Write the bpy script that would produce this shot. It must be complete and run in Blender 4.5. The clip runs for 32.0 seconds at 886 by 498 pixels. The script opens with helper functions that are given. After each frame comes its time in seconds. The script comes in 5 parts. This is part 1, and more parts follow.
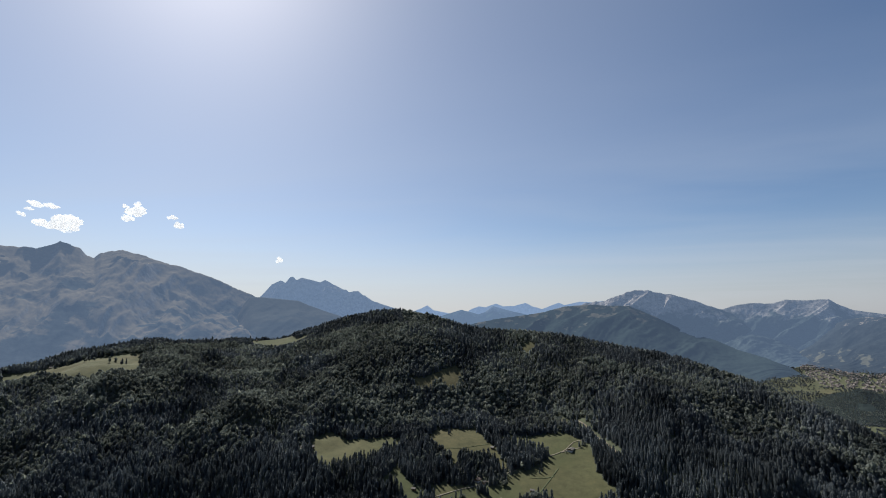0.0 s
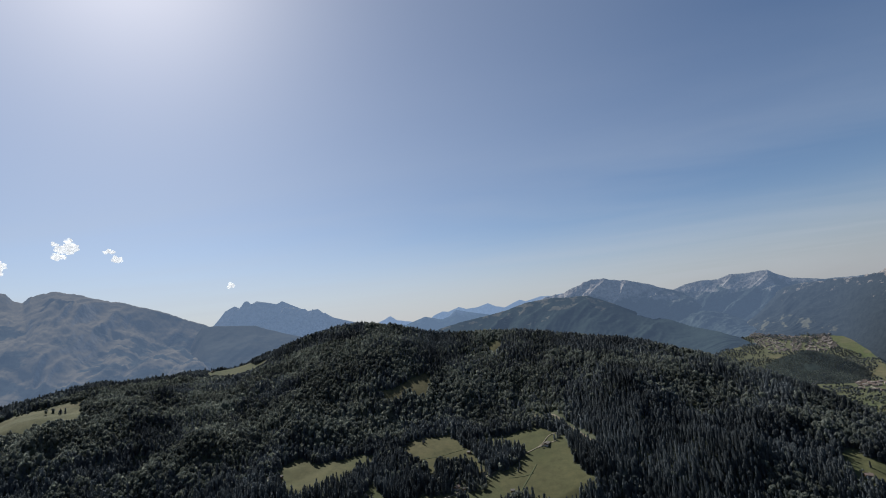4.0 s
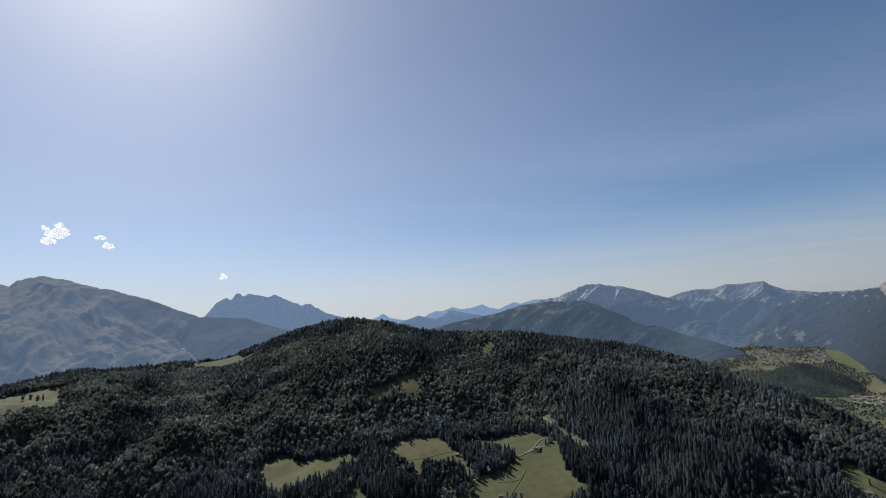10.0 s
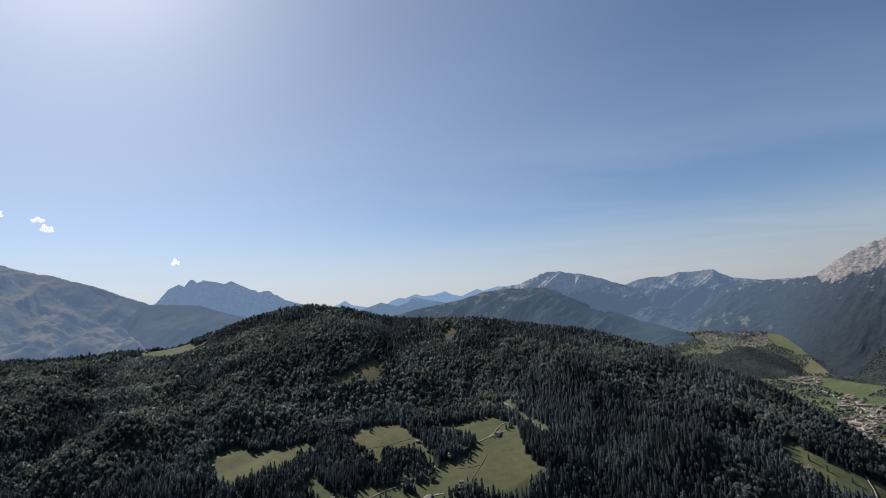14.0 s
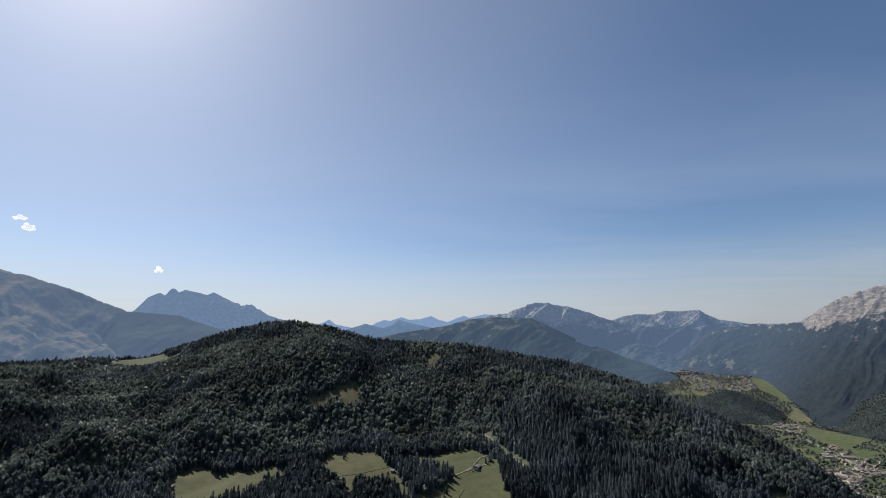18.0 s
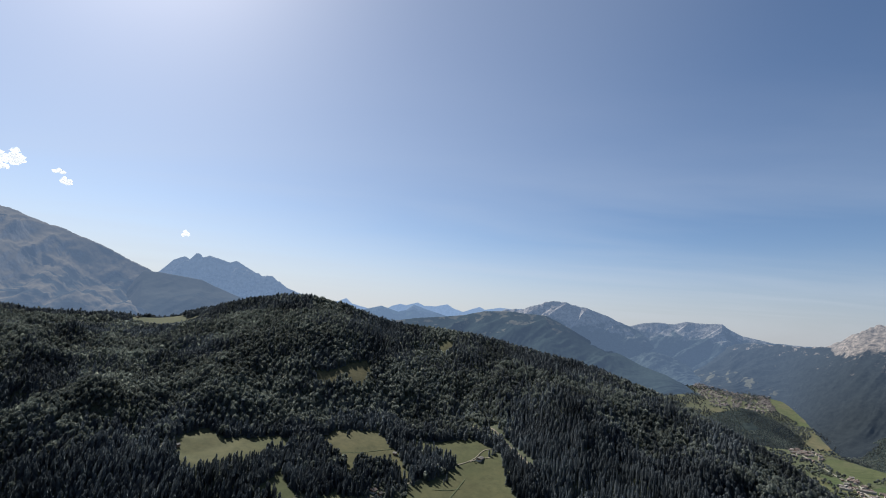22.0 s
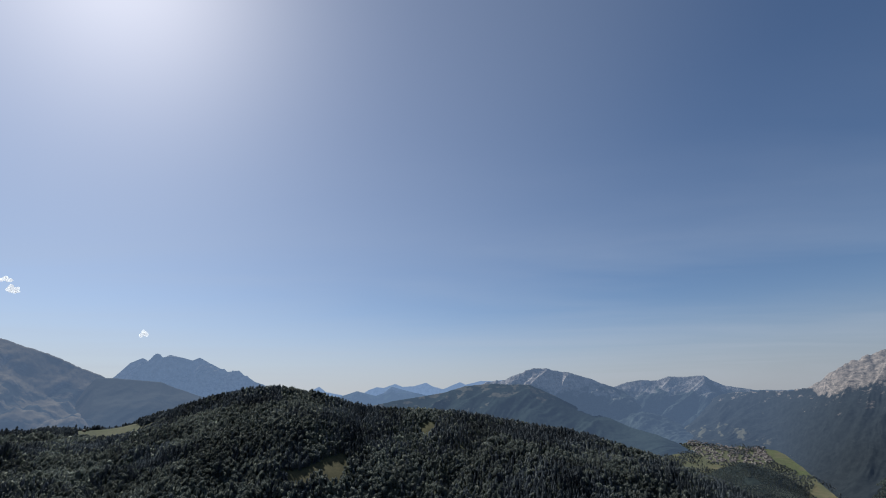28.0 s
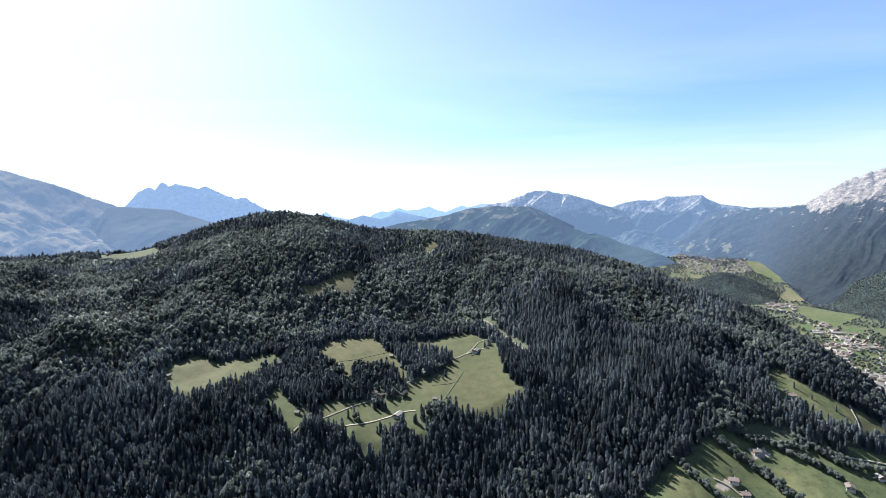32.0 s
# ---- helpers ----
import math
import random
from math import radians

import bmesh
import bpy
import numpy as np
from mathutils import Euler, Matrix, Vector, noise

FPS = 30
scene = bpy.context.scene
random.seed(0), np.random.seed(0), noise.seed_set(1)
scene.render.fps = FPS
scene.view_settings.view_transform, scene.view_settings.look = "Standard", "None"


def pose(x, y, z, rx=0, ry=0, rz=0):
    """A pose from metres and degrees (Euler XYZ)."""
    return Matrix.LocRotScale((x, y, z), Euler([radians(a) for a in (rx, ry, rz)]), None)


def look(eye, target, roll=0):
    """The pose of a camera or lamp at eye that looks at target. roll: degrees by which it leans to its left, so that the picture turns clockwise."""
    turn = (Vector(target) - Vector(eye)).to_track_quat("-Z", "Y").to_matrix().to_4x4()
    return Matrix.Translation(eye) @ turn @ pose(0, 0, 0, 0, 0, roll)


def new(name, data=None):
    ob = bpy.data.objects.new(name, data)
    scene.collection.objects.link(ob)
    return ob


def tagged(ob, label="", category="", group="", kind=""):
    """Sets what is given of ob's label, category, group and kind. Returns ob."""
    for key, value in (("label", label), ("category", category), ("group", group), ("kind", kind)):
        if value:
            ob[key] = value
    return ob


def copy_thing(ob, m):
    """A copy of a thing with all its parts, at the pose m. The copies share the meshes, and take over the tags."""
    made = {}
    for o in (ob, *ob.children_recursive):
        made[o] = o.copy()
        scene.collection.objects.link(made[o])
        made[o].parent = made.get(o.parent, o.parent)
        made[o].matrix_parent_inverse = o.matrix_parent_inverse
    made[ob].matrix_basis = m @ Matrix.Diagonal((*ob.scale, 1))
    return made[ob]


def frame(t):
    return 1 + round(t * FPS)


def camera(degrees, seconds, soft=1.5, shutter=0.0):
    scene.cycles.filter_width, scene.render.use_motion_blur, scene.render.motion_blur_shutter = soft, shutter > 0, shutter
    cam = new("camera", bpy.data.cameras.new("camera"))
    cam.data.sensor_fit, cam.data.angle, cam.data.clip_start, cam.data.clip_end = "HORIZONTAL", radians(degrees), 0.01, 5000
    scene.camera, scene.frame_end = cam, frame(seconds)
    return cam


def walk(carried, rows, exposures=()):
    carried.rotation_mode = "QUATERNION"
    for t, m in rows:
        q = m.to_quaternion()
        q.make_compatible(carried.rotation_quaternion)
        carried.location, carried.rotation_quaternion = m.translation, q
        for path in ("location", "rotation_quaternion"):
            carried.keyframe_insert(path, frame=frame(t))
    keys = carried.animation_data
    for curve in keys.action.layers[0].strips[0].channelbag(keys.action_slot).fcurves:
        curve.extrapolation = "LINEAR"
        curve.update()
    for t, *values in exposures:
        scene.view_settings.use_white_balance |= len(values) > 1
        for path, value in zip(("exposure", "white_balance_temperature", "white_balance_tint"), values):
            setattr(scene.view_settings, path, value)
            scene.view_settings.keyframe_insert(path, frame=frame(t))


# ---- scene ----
# ---- camera and its way ----
PATH = [
    (0, 0.79, -75.60, 480.62, 98.726, 0.099, 9.367),
    (0.5, 1.36, -72.51, 480.26, 98.701, 1.459, 9.425),
    (1, 1.64, -69.45, 479.82, 98.082, 1.624, 9.740),
    (1.5, 1.70, -66.41, 479.32, 97.766, 2.183, 9.315),
    (2, 1.59, -63.40, 478.78, 97.728, 3.645, 8.581),
    (2.5, 1.36, -60.42, 478.22, 98.198, 4.856, 8.115),
    (3, 1.04, -57.47, 477.63, 98.955, 5.867, 7.305),
    (3.5, 0.68, -54.54, 477.03, 99.443, 6.641, 6.232),
    (4, 0.29, -51.64, 476.44, 99.394, 6.298, 5.073),
    (4.5, -0.09, -48.77, 475.85, 98.936, 5.469, 4.307),
    (6.5, -1.29, -37.44, 473.62, 97.871, 3.692, 4.041),
    (7, -1.46, -34.63, 473.11, 97.742, 3.392, 4.154),
    (7.5, -1.57, -31.83, 472.62, 97.765, 3.351, 4.541),
    (8, -1.62, -29.02, 472.15, 98.010, 3.628, 4.641),
    (8.5, -1.61, -26.20, 471.70, 98.408, 3.481, 4.551),
    (9, -1.56, -23.38, 471.27, 98.953, 3.501, 4.295),
    (9.5, -1.45, -20.55, 470.85, 99.245, 3.725, 4.258),
    (10, -1.30, -17.70, 470.45, 99.353, 4.212, 4.253),
    (10.5, -1.12, -14.84, 470.06, 99.210, 4.766, 3.816),
    (11, -0.91, -11.95, 469.68, 99.139, 5.346, 2.975),
    (11.5, -0.67, -9.05, 469.30, 98.895, 5.566, 2.413),
    (12, -0.43, -6.13, 468.93, 98.546, 5.509, 2.001),
    (12.5, -0.18, -3.19, 468.56, 98.100, 5.385, 1.353),
    (13, 0.08, -0.23, 468.19, 97.554, 5.159, 0.683),
    (13.5, 0.32, 2.75, 467.81, 97.353, 4.903, 0.183),
    (14, 0.55, 5.74, 467.43, 97.468, 4.404, -0.264),
    (14.5, 0.77, 8.75, 467.04, 98.006, 3.730, -0.647),
    (15, 0.96, 11.77, 466.65, 98.720, 3.114, -1.006),
    (15.5, 1.13, 14.80, 466.24, 99.560, 2.728, -1.075),
    (17.5, 1.52, 26.91, 464.49, 100.256, 1.342, -0.263),
    (18, 1.55, 29.92, 464.02, 100.488, 1.039, -2.063),
    (18.5, 1.55, 32.92, 463.54, 100.373, 0.473, -1.357),
    (19, 1.54, 35.89, 463.05, 99.782, 0.331, 1.015),
    (19.5, 1.51, 38.84, 462.54, 98.747, 0.521, 1.260),
    (20, 1.48, 41.76, 462.03, 98.363, 0.675, -0.107),
    (20.5, 1.44, 44.65, 461.52, 99.018, -1.880, -0.386),
    (21, 1.41, 47.51, 460.99, 99.122, -4.165, -0.178),
    (21.5, 1.38, 50.33, 460.47, 98.889, -4.582, -0.341),
    (22, 1.38, 53.11, 459.94, 99.116, -4.501, -0.343),
    (22.5, 1.41, 55.87, 459.42, 99.753, -4.969, 0.240),
    (23, 1.47, 58.58, 458.90, 100.653, -5.215, 0.628),
    (23.5, 1.57, 61.27, 458.39, 100.998, -4.376, 0.911),
    (24, 1.72, 63.93, 457.89, 101.302, -4.641, 1.525),
    (24.5, 1.93, 66.58, 457.40, 101.042, -3.547, 1.846),
    (25, 2.19, 69.21, 456.93, 100.807, -2.179, 1.617),
    (25.5, 2.53, 71.85, 456.48, 100.694, -0.635, 0.629),
    (27.5, 4.50, 82.75, 454.87, 103.287, 2.040, -2.031),
    (28, 5.14, 85.68, 454.53, 108.468, 1.175, -2.592),
    (28.5, 5.82, 88.73, 454.21, 112.652, -0.827, -4.817),
    (29, 6.52, 91.96, 453.91, 110.433, -1.676, -5.042),
    (29.5, 7.23, 95.39, 453.63, 103.603, -2.261, -3.095),
    (30, 7.92, 99.08, 453.37, 93.071, -1.783, -0.954),
    (30.5, 8.56, 103.07, 453.12, 82.114, -1.321, -1.431),
    (31, 9.12, 107.42, 452.87, 77.339, -1.287, -2.635),
    (31.5, 9.56, 112.18, 452.62, 79.010, -0.360, -2.803),
    (32, 9.82, 117.43, 452.36, 87.160, 2.100, -2.200),
]
cam = camera(87.31, 32.0, soft=1.0)
walk(cam, [(t, pose(x, y, z, rx, ry, rz)) for t, x, y, z, rx, ry, rz in PATH],
     exposures=[(0, 0.71, 6090, 8), (1, 0.69, 6080, 8), (2.5, 0.63, 6040, 8), (4, 0.55, 6010, 8), (7, 0.72, 5990, 8), (10, 0.63, 5970, 8), (12, 0.65, 5950, 8), (15, 0.75, 5940, 8), (19, 0.70, 5940, 8), (21, 0.85, 5950, 8), (24, 0.75, 5960, 8), (25, 0.71, 5960, 8), (27.5, 0.71, 5840, 8), (28, 0.47, 5780, 8), (28.5, 0.23, 5720, 8), (29, 0.13, 5700, 8), (29.5, 0.35, 5780, 8), (30, 0.57, 5850, 8), (30.5, 0.95, 5830, 8), (31, 1.62, 5800, 8), (31.5, 1.78, 5720, 8), (32, 1.90, 5640, 8)])

# ---- sky and sun ----
SUN_AZ, SUN_EL = -40.0, 44.0   # degrees clockwise from +y, and above the horizon
world = bpy.data.worlds.new("sky")
scene.world = world
world.use_nodes = True
wn, wl = world.node_tree.nodes, world.node_tree.links
background = wn["Background"]
sky = wn.new("ShaderNodeTexSky")
sky.sky_type, sky.sun_disc = "NISHITA", False
sky.sun_elevation, sky.sun_rotation = radians(SUN_EL), radians(SUN_AZ)
sky.altitude, sky.air_density, sky.dust_density, sky.ozone_density = 1200, 0.93, 1.9, 1.8
background.inputs["Strength"].default_value = 0.0565
# thin veils of high cloud, drawn out along the horizon, and the pale air low down
way = wn.new("ShaderNodeTexCoord").outputs["Generated"]
high = wn.new("ShaderNodeSeparateXYZ")
wl.new(way, high.inputs[0])
floor_z = wn.new("ShaderNodeMath")
floor_z.operation = "MAXIMUM"
floor_z.inputs[1].default_value = 0.05
wl.new(high.outputs[2], floor_z.inputs[0])
level = wn.new("ShaderNodeCombineXYZ")
for k in range(3):
    wl.new(floor_z.outputs[0], level.inputs[k])
aloft = wn.new("ShaderNodeVectorMath")
aloft.operation = "DIVIDE"
wl.new(way, aloft.inputs[0])
wl.new(level.outputs[0], aloft.inputs[1])
drawn = wn.new("ShaderNodeMapping")
drawn.inputs["Scale"].default_value, drawn.inputs["Rotation"].default_value = (0.2, 0.55, 1.0), (0.0, 0.0, radians(-14))
wl.new(aloft.outputs[0], drawn.inputs["Vector"])
wisps = wn.new("ShaderNodeTexNoise")
wisps.inputs["Scale"].default_value, wisps.inputs["Detail"].default_value, wisps.inputs["Distortion"].default_value = 1.0, 6.0, 0.5
wl.new(drawn.outputs[0], wisps.inputs["Vector"])
veil = wn.new("ShaderNodeMapRange")
for k, v in ((1, 0.42), (2, 0.75), (3, 0.0), (4, 0.2)):
    veil.inputs[k].default_value = v
wl.new(wisps.outputs["Fac"], veil.inputs[0])
low = wn.new("ShaderNodeMapRange")
low.interpolation_type = "SMOOTHERSTEP"
for k, v in ((1, -0.02), (2, 0.22), (3, 0.82), (4, 0.0)):
    low.inputs[k].default_value = v
wl.new(high.outputs[2], low.inputs[0])
band = wn.new("ShaderNodeMapRange")
for k, v in ((1, 0.55), (2, 0.25), (3, 0.0), (4, 1.0)):
    band.inputs[k].default_value = v
wl.new(high.outputs[2], band.inputs[0])
faint = wn.new("ShaderNodeMath")
faint.operation = "MULTIPLY"
wl.new(veil.outputs[0], faint.inputs[0])
wl.new(band.outputs[0], faint.inputs[1])
_a, _e = radians(SUN_AZ), radians(SUN_EL)
toward = wn.new("ShaderNodeVectorMath")
toward.operation = "DOT_PRODUCT"
toward.inputs[1].default_value = (math.sin(_a) * math.cos(_e), math.cos(_a) * math.cos(_e), math.sin(_e))
wl.new(way, toward.inputs[0])
sunward = wn.new("ShaderNodeMapRange")
for k, v in ((1, 0.05), (2, 0.70), (3, 0.0), (4, 1.0)):
    sunward.inputs[k].default_value = v
wl.new(toward.outputs["Value"], sunward.inputs[0])
air = wn.new("ShaderNodeMix")
air.data_type = "RGBA"
air.inputs[6].default_value, air.inputs[7].default_value = (4.6, 4.5, 4.6, 1), (7.0, 6.7, 6.6, 1)
wl.new(sunward.outputs[0], air.inputs[0])
pale = wn.new("ShaderNodeMix")
pale.data_type = "RGBA"
wl.new(air.outputs[2], pale.inputs[7])
wl.new(low.outputs[0], pale.inputs[0])
wl.new(sky.outputs[0], pale.inputs[6])
thin = wn.new("ShaderNodeMix")
thin.data_type = "RGBA"
thin.inputs[7].default_value = (6.5, 6.6, 7.0, 1)
wl.new(faint.outputs[0], thin.inputs[0])
wl.new(pale.outputs[2], thin.inputs[6])
# the whitish aureole that thin high cloud gives the sun
ring = wn.new("ShaderNodeMapRange")
ring.interpolation_type = "SMOOTHSTEP"
for k, v in ((1, 0.40), (2, 0.86), (3, 0.0), (4, 0.15)):
    ring.inputs[k].default_value = v
wl.new(toward.outputs["Value"], ring.inputs[0])
aureole = wn.new("ShaderNodeMix")
aureole.data_type = "RGBA"
aureole.inputs[7].default_value = (6.2, 6.2, 6.3, 1)
wl.new(ring.outputs[0], aureole.inputs[0])
wl.new(thin.outputs[2], aureole.inputs[6])
wl.new(aureole.outputs[2], background.inputs["Color"])
sun = new("sun", bpy.data.lights.new("sun", "SUN"))
sun.data.energy, sun.data.angle, sun.data.color = 5.0, radians(0.53), (1.0, 0.94, 0.84)
sun.matrix_world = look((0, 0, 0), (-math.sin(_a) * math.cos(_e), -math.cos(_a) * math.cos(_e), -math.sin(_e)))

# ---- lie of the land: heights in polar form round a hub over the valley ----
HUB_X, HUB_Y, EYE_Z = 9.1, 107.4, 452.9
_tables = {}


def value_noise(x, y, seed):
    if seed not in _tables:
        _tables[seed] = np.random.RandomState(seed).rand(256, 256)
    tab = _tables[seed]
    x0, y0 = np.floor(x).astype(int), np.floor(y).astype(int)
    u, v = x - x0, y - y0
    u, v = u * u * (3 - 2 * u), v * v * (3 - 2 * v)
    a, b = tab[x0 % 256, y0 % 256], tab[(x0 + 1) % 256, y0 % 256]
    c, d = tab[x0 % 256, (y0 + 1) % 256], tab[(x0 + 1) % 256, (y0 + 1) % 256]
    return (a * (1 - u) + b * u) * (1 - v) + (c * (1 - u) + d * u) * v - 0.5


def fbm(x, y, size, seed, octaves=5, gain=0.5, ridged=False):
    total, amp = np.zeros(np.shape(x)), 1.0
    for k in range(octaves):
        n = value_noise(x / size * 2 ** k + 17.3 * k, y / size * 2 ** k - 9.1 * k, seed + k)
        total = total + amp * ((0.5 - 2 * np.abs(n)) if ridged else n)
        amp *= gain
    return total


def polar(x, y):
    dx, dy = np.asarray(x, float) - HUB_X, np.asarray(y, float) - HUB_Y
    return np.degrees(np.arctan2(dx, dy)), np.hypot(dx, dy)


def flat(az, r):
    a = np.radians(az)
    return HUB_X + r * np.sin(a), HUB_Y + r * np.cos(a)


# bearing; foot of the wood (range, height); lower and upper rim of the bench; crest (range, height)
HILL = np.array([
    (-80, 1120, 28, 1330, 140, 1540, 224, 2030, 266),
    (-57, 896, 17, 1120, 126, 1400, 196, 2002, 301),
    (-51, 826, 14, 1064, 133, 1372, 231, 2030, 362),
    (-45, 770, 14, 1022, 140, 1344, 245, 2072, 395),
    (-37, 679, 11, 980, 165, 1232, 224, 2100, 391),
    (-31, 651, 11, 966, 176, 1120, 188, 2128, 389),
    (-28, 633, 8, 952, 176, 1141, 190, 2016, 429),
    (-22, 616, 8, 875, 157, 1141, 190, 1834, 493),
    (-17, 595, 7, 812, 129, 1120, 182, 1764, 514),
    (-12, 602, 8, 784, 109, 1162, 197, 1736, 488),
    (-6, 623, 13, 770, 98, 1141, 189, 1708, 433),
    (0, 641, 17, 784, 109, 1120, 183, 1680, 429),
    (6, 655, 21, 840, 118, 1134, 193, 1652, 408),
    (12, 686, 28, 896, 137, 1120, 185, 1624, 375),
    (17, 704, 34, 917, 137, 1148, 210, 1596, 353),
    (23, 742, 42, 952, 133, 1176, 203, 1540, 307),
    (28, 805, 63, 994, 137, 1190, 200, 1484, 269),
    (33, 938, 101, 1078, 136, 1246, 179, 1428, 218),
    (37, 1022, 109, 1120, 133, 1232, 164, 1365, 186),
    (42, 980, 63, 1078, 87, 1190, 115, 1302, 129),
    (46, 966, 31, 1050, 42, 1148, 53, 1232, 62),
    (49.5, 980, 8, 1036, 13, 1106, 15, 1176, 17),
    (53, 1036, 0, 1064, 0, 1092, 0, 1120, 0),
    (80, 1036, 0, 1064, 0, 1092, 0, 1120, 0)], float)


def station(az, column):
    """One column of HILL at a bearing, on a smooth curve."""
    grid = np.linspace(-80, 80, 641)
    line = np.interp(grid, HILL[:, 0], HILL[:, column])
    soft = np.convolve(np.pad(line, 14, mode="edge"), np.hanning(31)[1:-1] / np.hanning(31).sum(), "valid")
    return np.interp(az, grid, soft)


def ground_height(x, y):
    az, r = polar(x, y)
    rs = [station(az, c) for c in (1, 3, 5, 7)]
    zs = [station(az, c) for c in (2, 4, 6, 8)]
    zs[3] = zs[3] + 2.0 * np.clip(zs[3] / 150, 0, 1)
    z = np.where(r < rs[0], zs[0] * np.clip((r - rs[0] + 320) / 320, 0, 1) ** 1.5, 0.0)
    for k in range(3):
        u = np.clip((r - rs[k]) / (rs[k + 1] - rs[k]), 0, 1)
        z = np.where((r >= rs[k]) & (r <= rs[k + 1]), zs[k] + (zs[k + 1] - zs[k]) * u, z)
    behind = np.clip(r - rs[3], 0, None)
    z = np.where(r > rs[3], np.maximum(zs[3] - 0.36 * behind * behind / (behind + 70.0), 0), z)
    z = z + 0.112 * np.clip(r - 2900, 0, 1700) * np.clip((az - 20) / 6, 0, 1)
    u = np.clip((r - rs[0]) / (rs[3] - rs[0]), 0, 1)
    wood = np.clip(np.sin(np.pi * u), 0, 1) * np.clip(zs[3] / 210, 0, 1) * np.clip((39 - az) / 10, 0.12, 1)
    gully = fbm(az * 9.0 + 0.014 * r, r * 0.18, 55.0, 11, 3, 0.5, True)
    bench = np.exp(-(((az + 7) / 21.0) ** 6)) * np.exp(-(((r - 980) / 215.0) ** 6))
    glade = np.exp(-((x + 275) ** 2 + (y - 1455) ** 2) / 130.0 ** 2)
    z = z + wood * (1 - 0.95 * bench) * (1 - 0.85 * glade) * (30 * gully + 84 * fbm(x, y, 270, 21, 4))
    return z + 0.35 * fbm(x, y, 60, 31, 3)


# ---- materials ----
def node_material(name):
    m = bpy.data.materials.new(name)
    m.use_nodes = True
    return m, m.node_tree.nodes, m.node_tree.links, m.node_tree.nodes["Principled BSDF"]


def noise_node(nt, ln, scale, detail=4.0, rough=0.6, coord=None):
    n = nt.new("ShaderNodeTexNoise")
    n.inputs["Scale"].default_value, n.inputs["Detail"].default_value, n.inputs["Roughness"].default_value = scale, detail, rough
    if coord:
        ln.new(coord, n.inputs["Vector"])
    return n.outputs["Fac"]


def ramp(nt, ln, fac, stops):
    n = nt.new("ShaderNodeValToRGB")
    el = n.color_ramp.elements
    while len(el) < len(stops):
        el.new(0.5)
    for e, (p, c) in zip(el, stops):
        e.position, e.color = p, (*c, 1)
    ln.new(fac, n.inputs["Fac"])
    return n.outputs["Color"]


def mix(nt, ln, fac, a, b, how="MIX"):
    n = nt.new("ShaderNodeMix")
    n.data_type, n.blend_type = "RGBA", how
    for sock, v in ((n.inputs[0], fac), (n.inputs[6], a), (n.inputs[7], b)):
        if isinstance(v, (int, float)):
            sock.default_value = v
        elif isinstance(v, tuple):
            sock.default_value = (*v, 1)
        else:
            ln.new(v, sock)
    return n.outputs[2]


def maths(nt, ln, op, a, b=0.0, clamp=False):
    n = nt.new("ShaderNodeMath")
    n.operation, n.use_clamp = op, clamp
    for sock, v in zip(n.inputs, (a, b)):
        if isinstance(v, (int, float)):
            sock.default_value = v
        else:
            ln.new(v, sock)
    return n.outputs[0]


def bump(nt, ln, bsdf, height, strength, distance):
    n = nt.new("ShaderNodeBump")
    n.inputs["Strength"].default_value, n.inputs["Distance"].default_value = strength, distance
    ln.new(height, n.inputs["Height"])
    ln.new(n.outputs["Normal"], bsdf.inputs["Normal"])


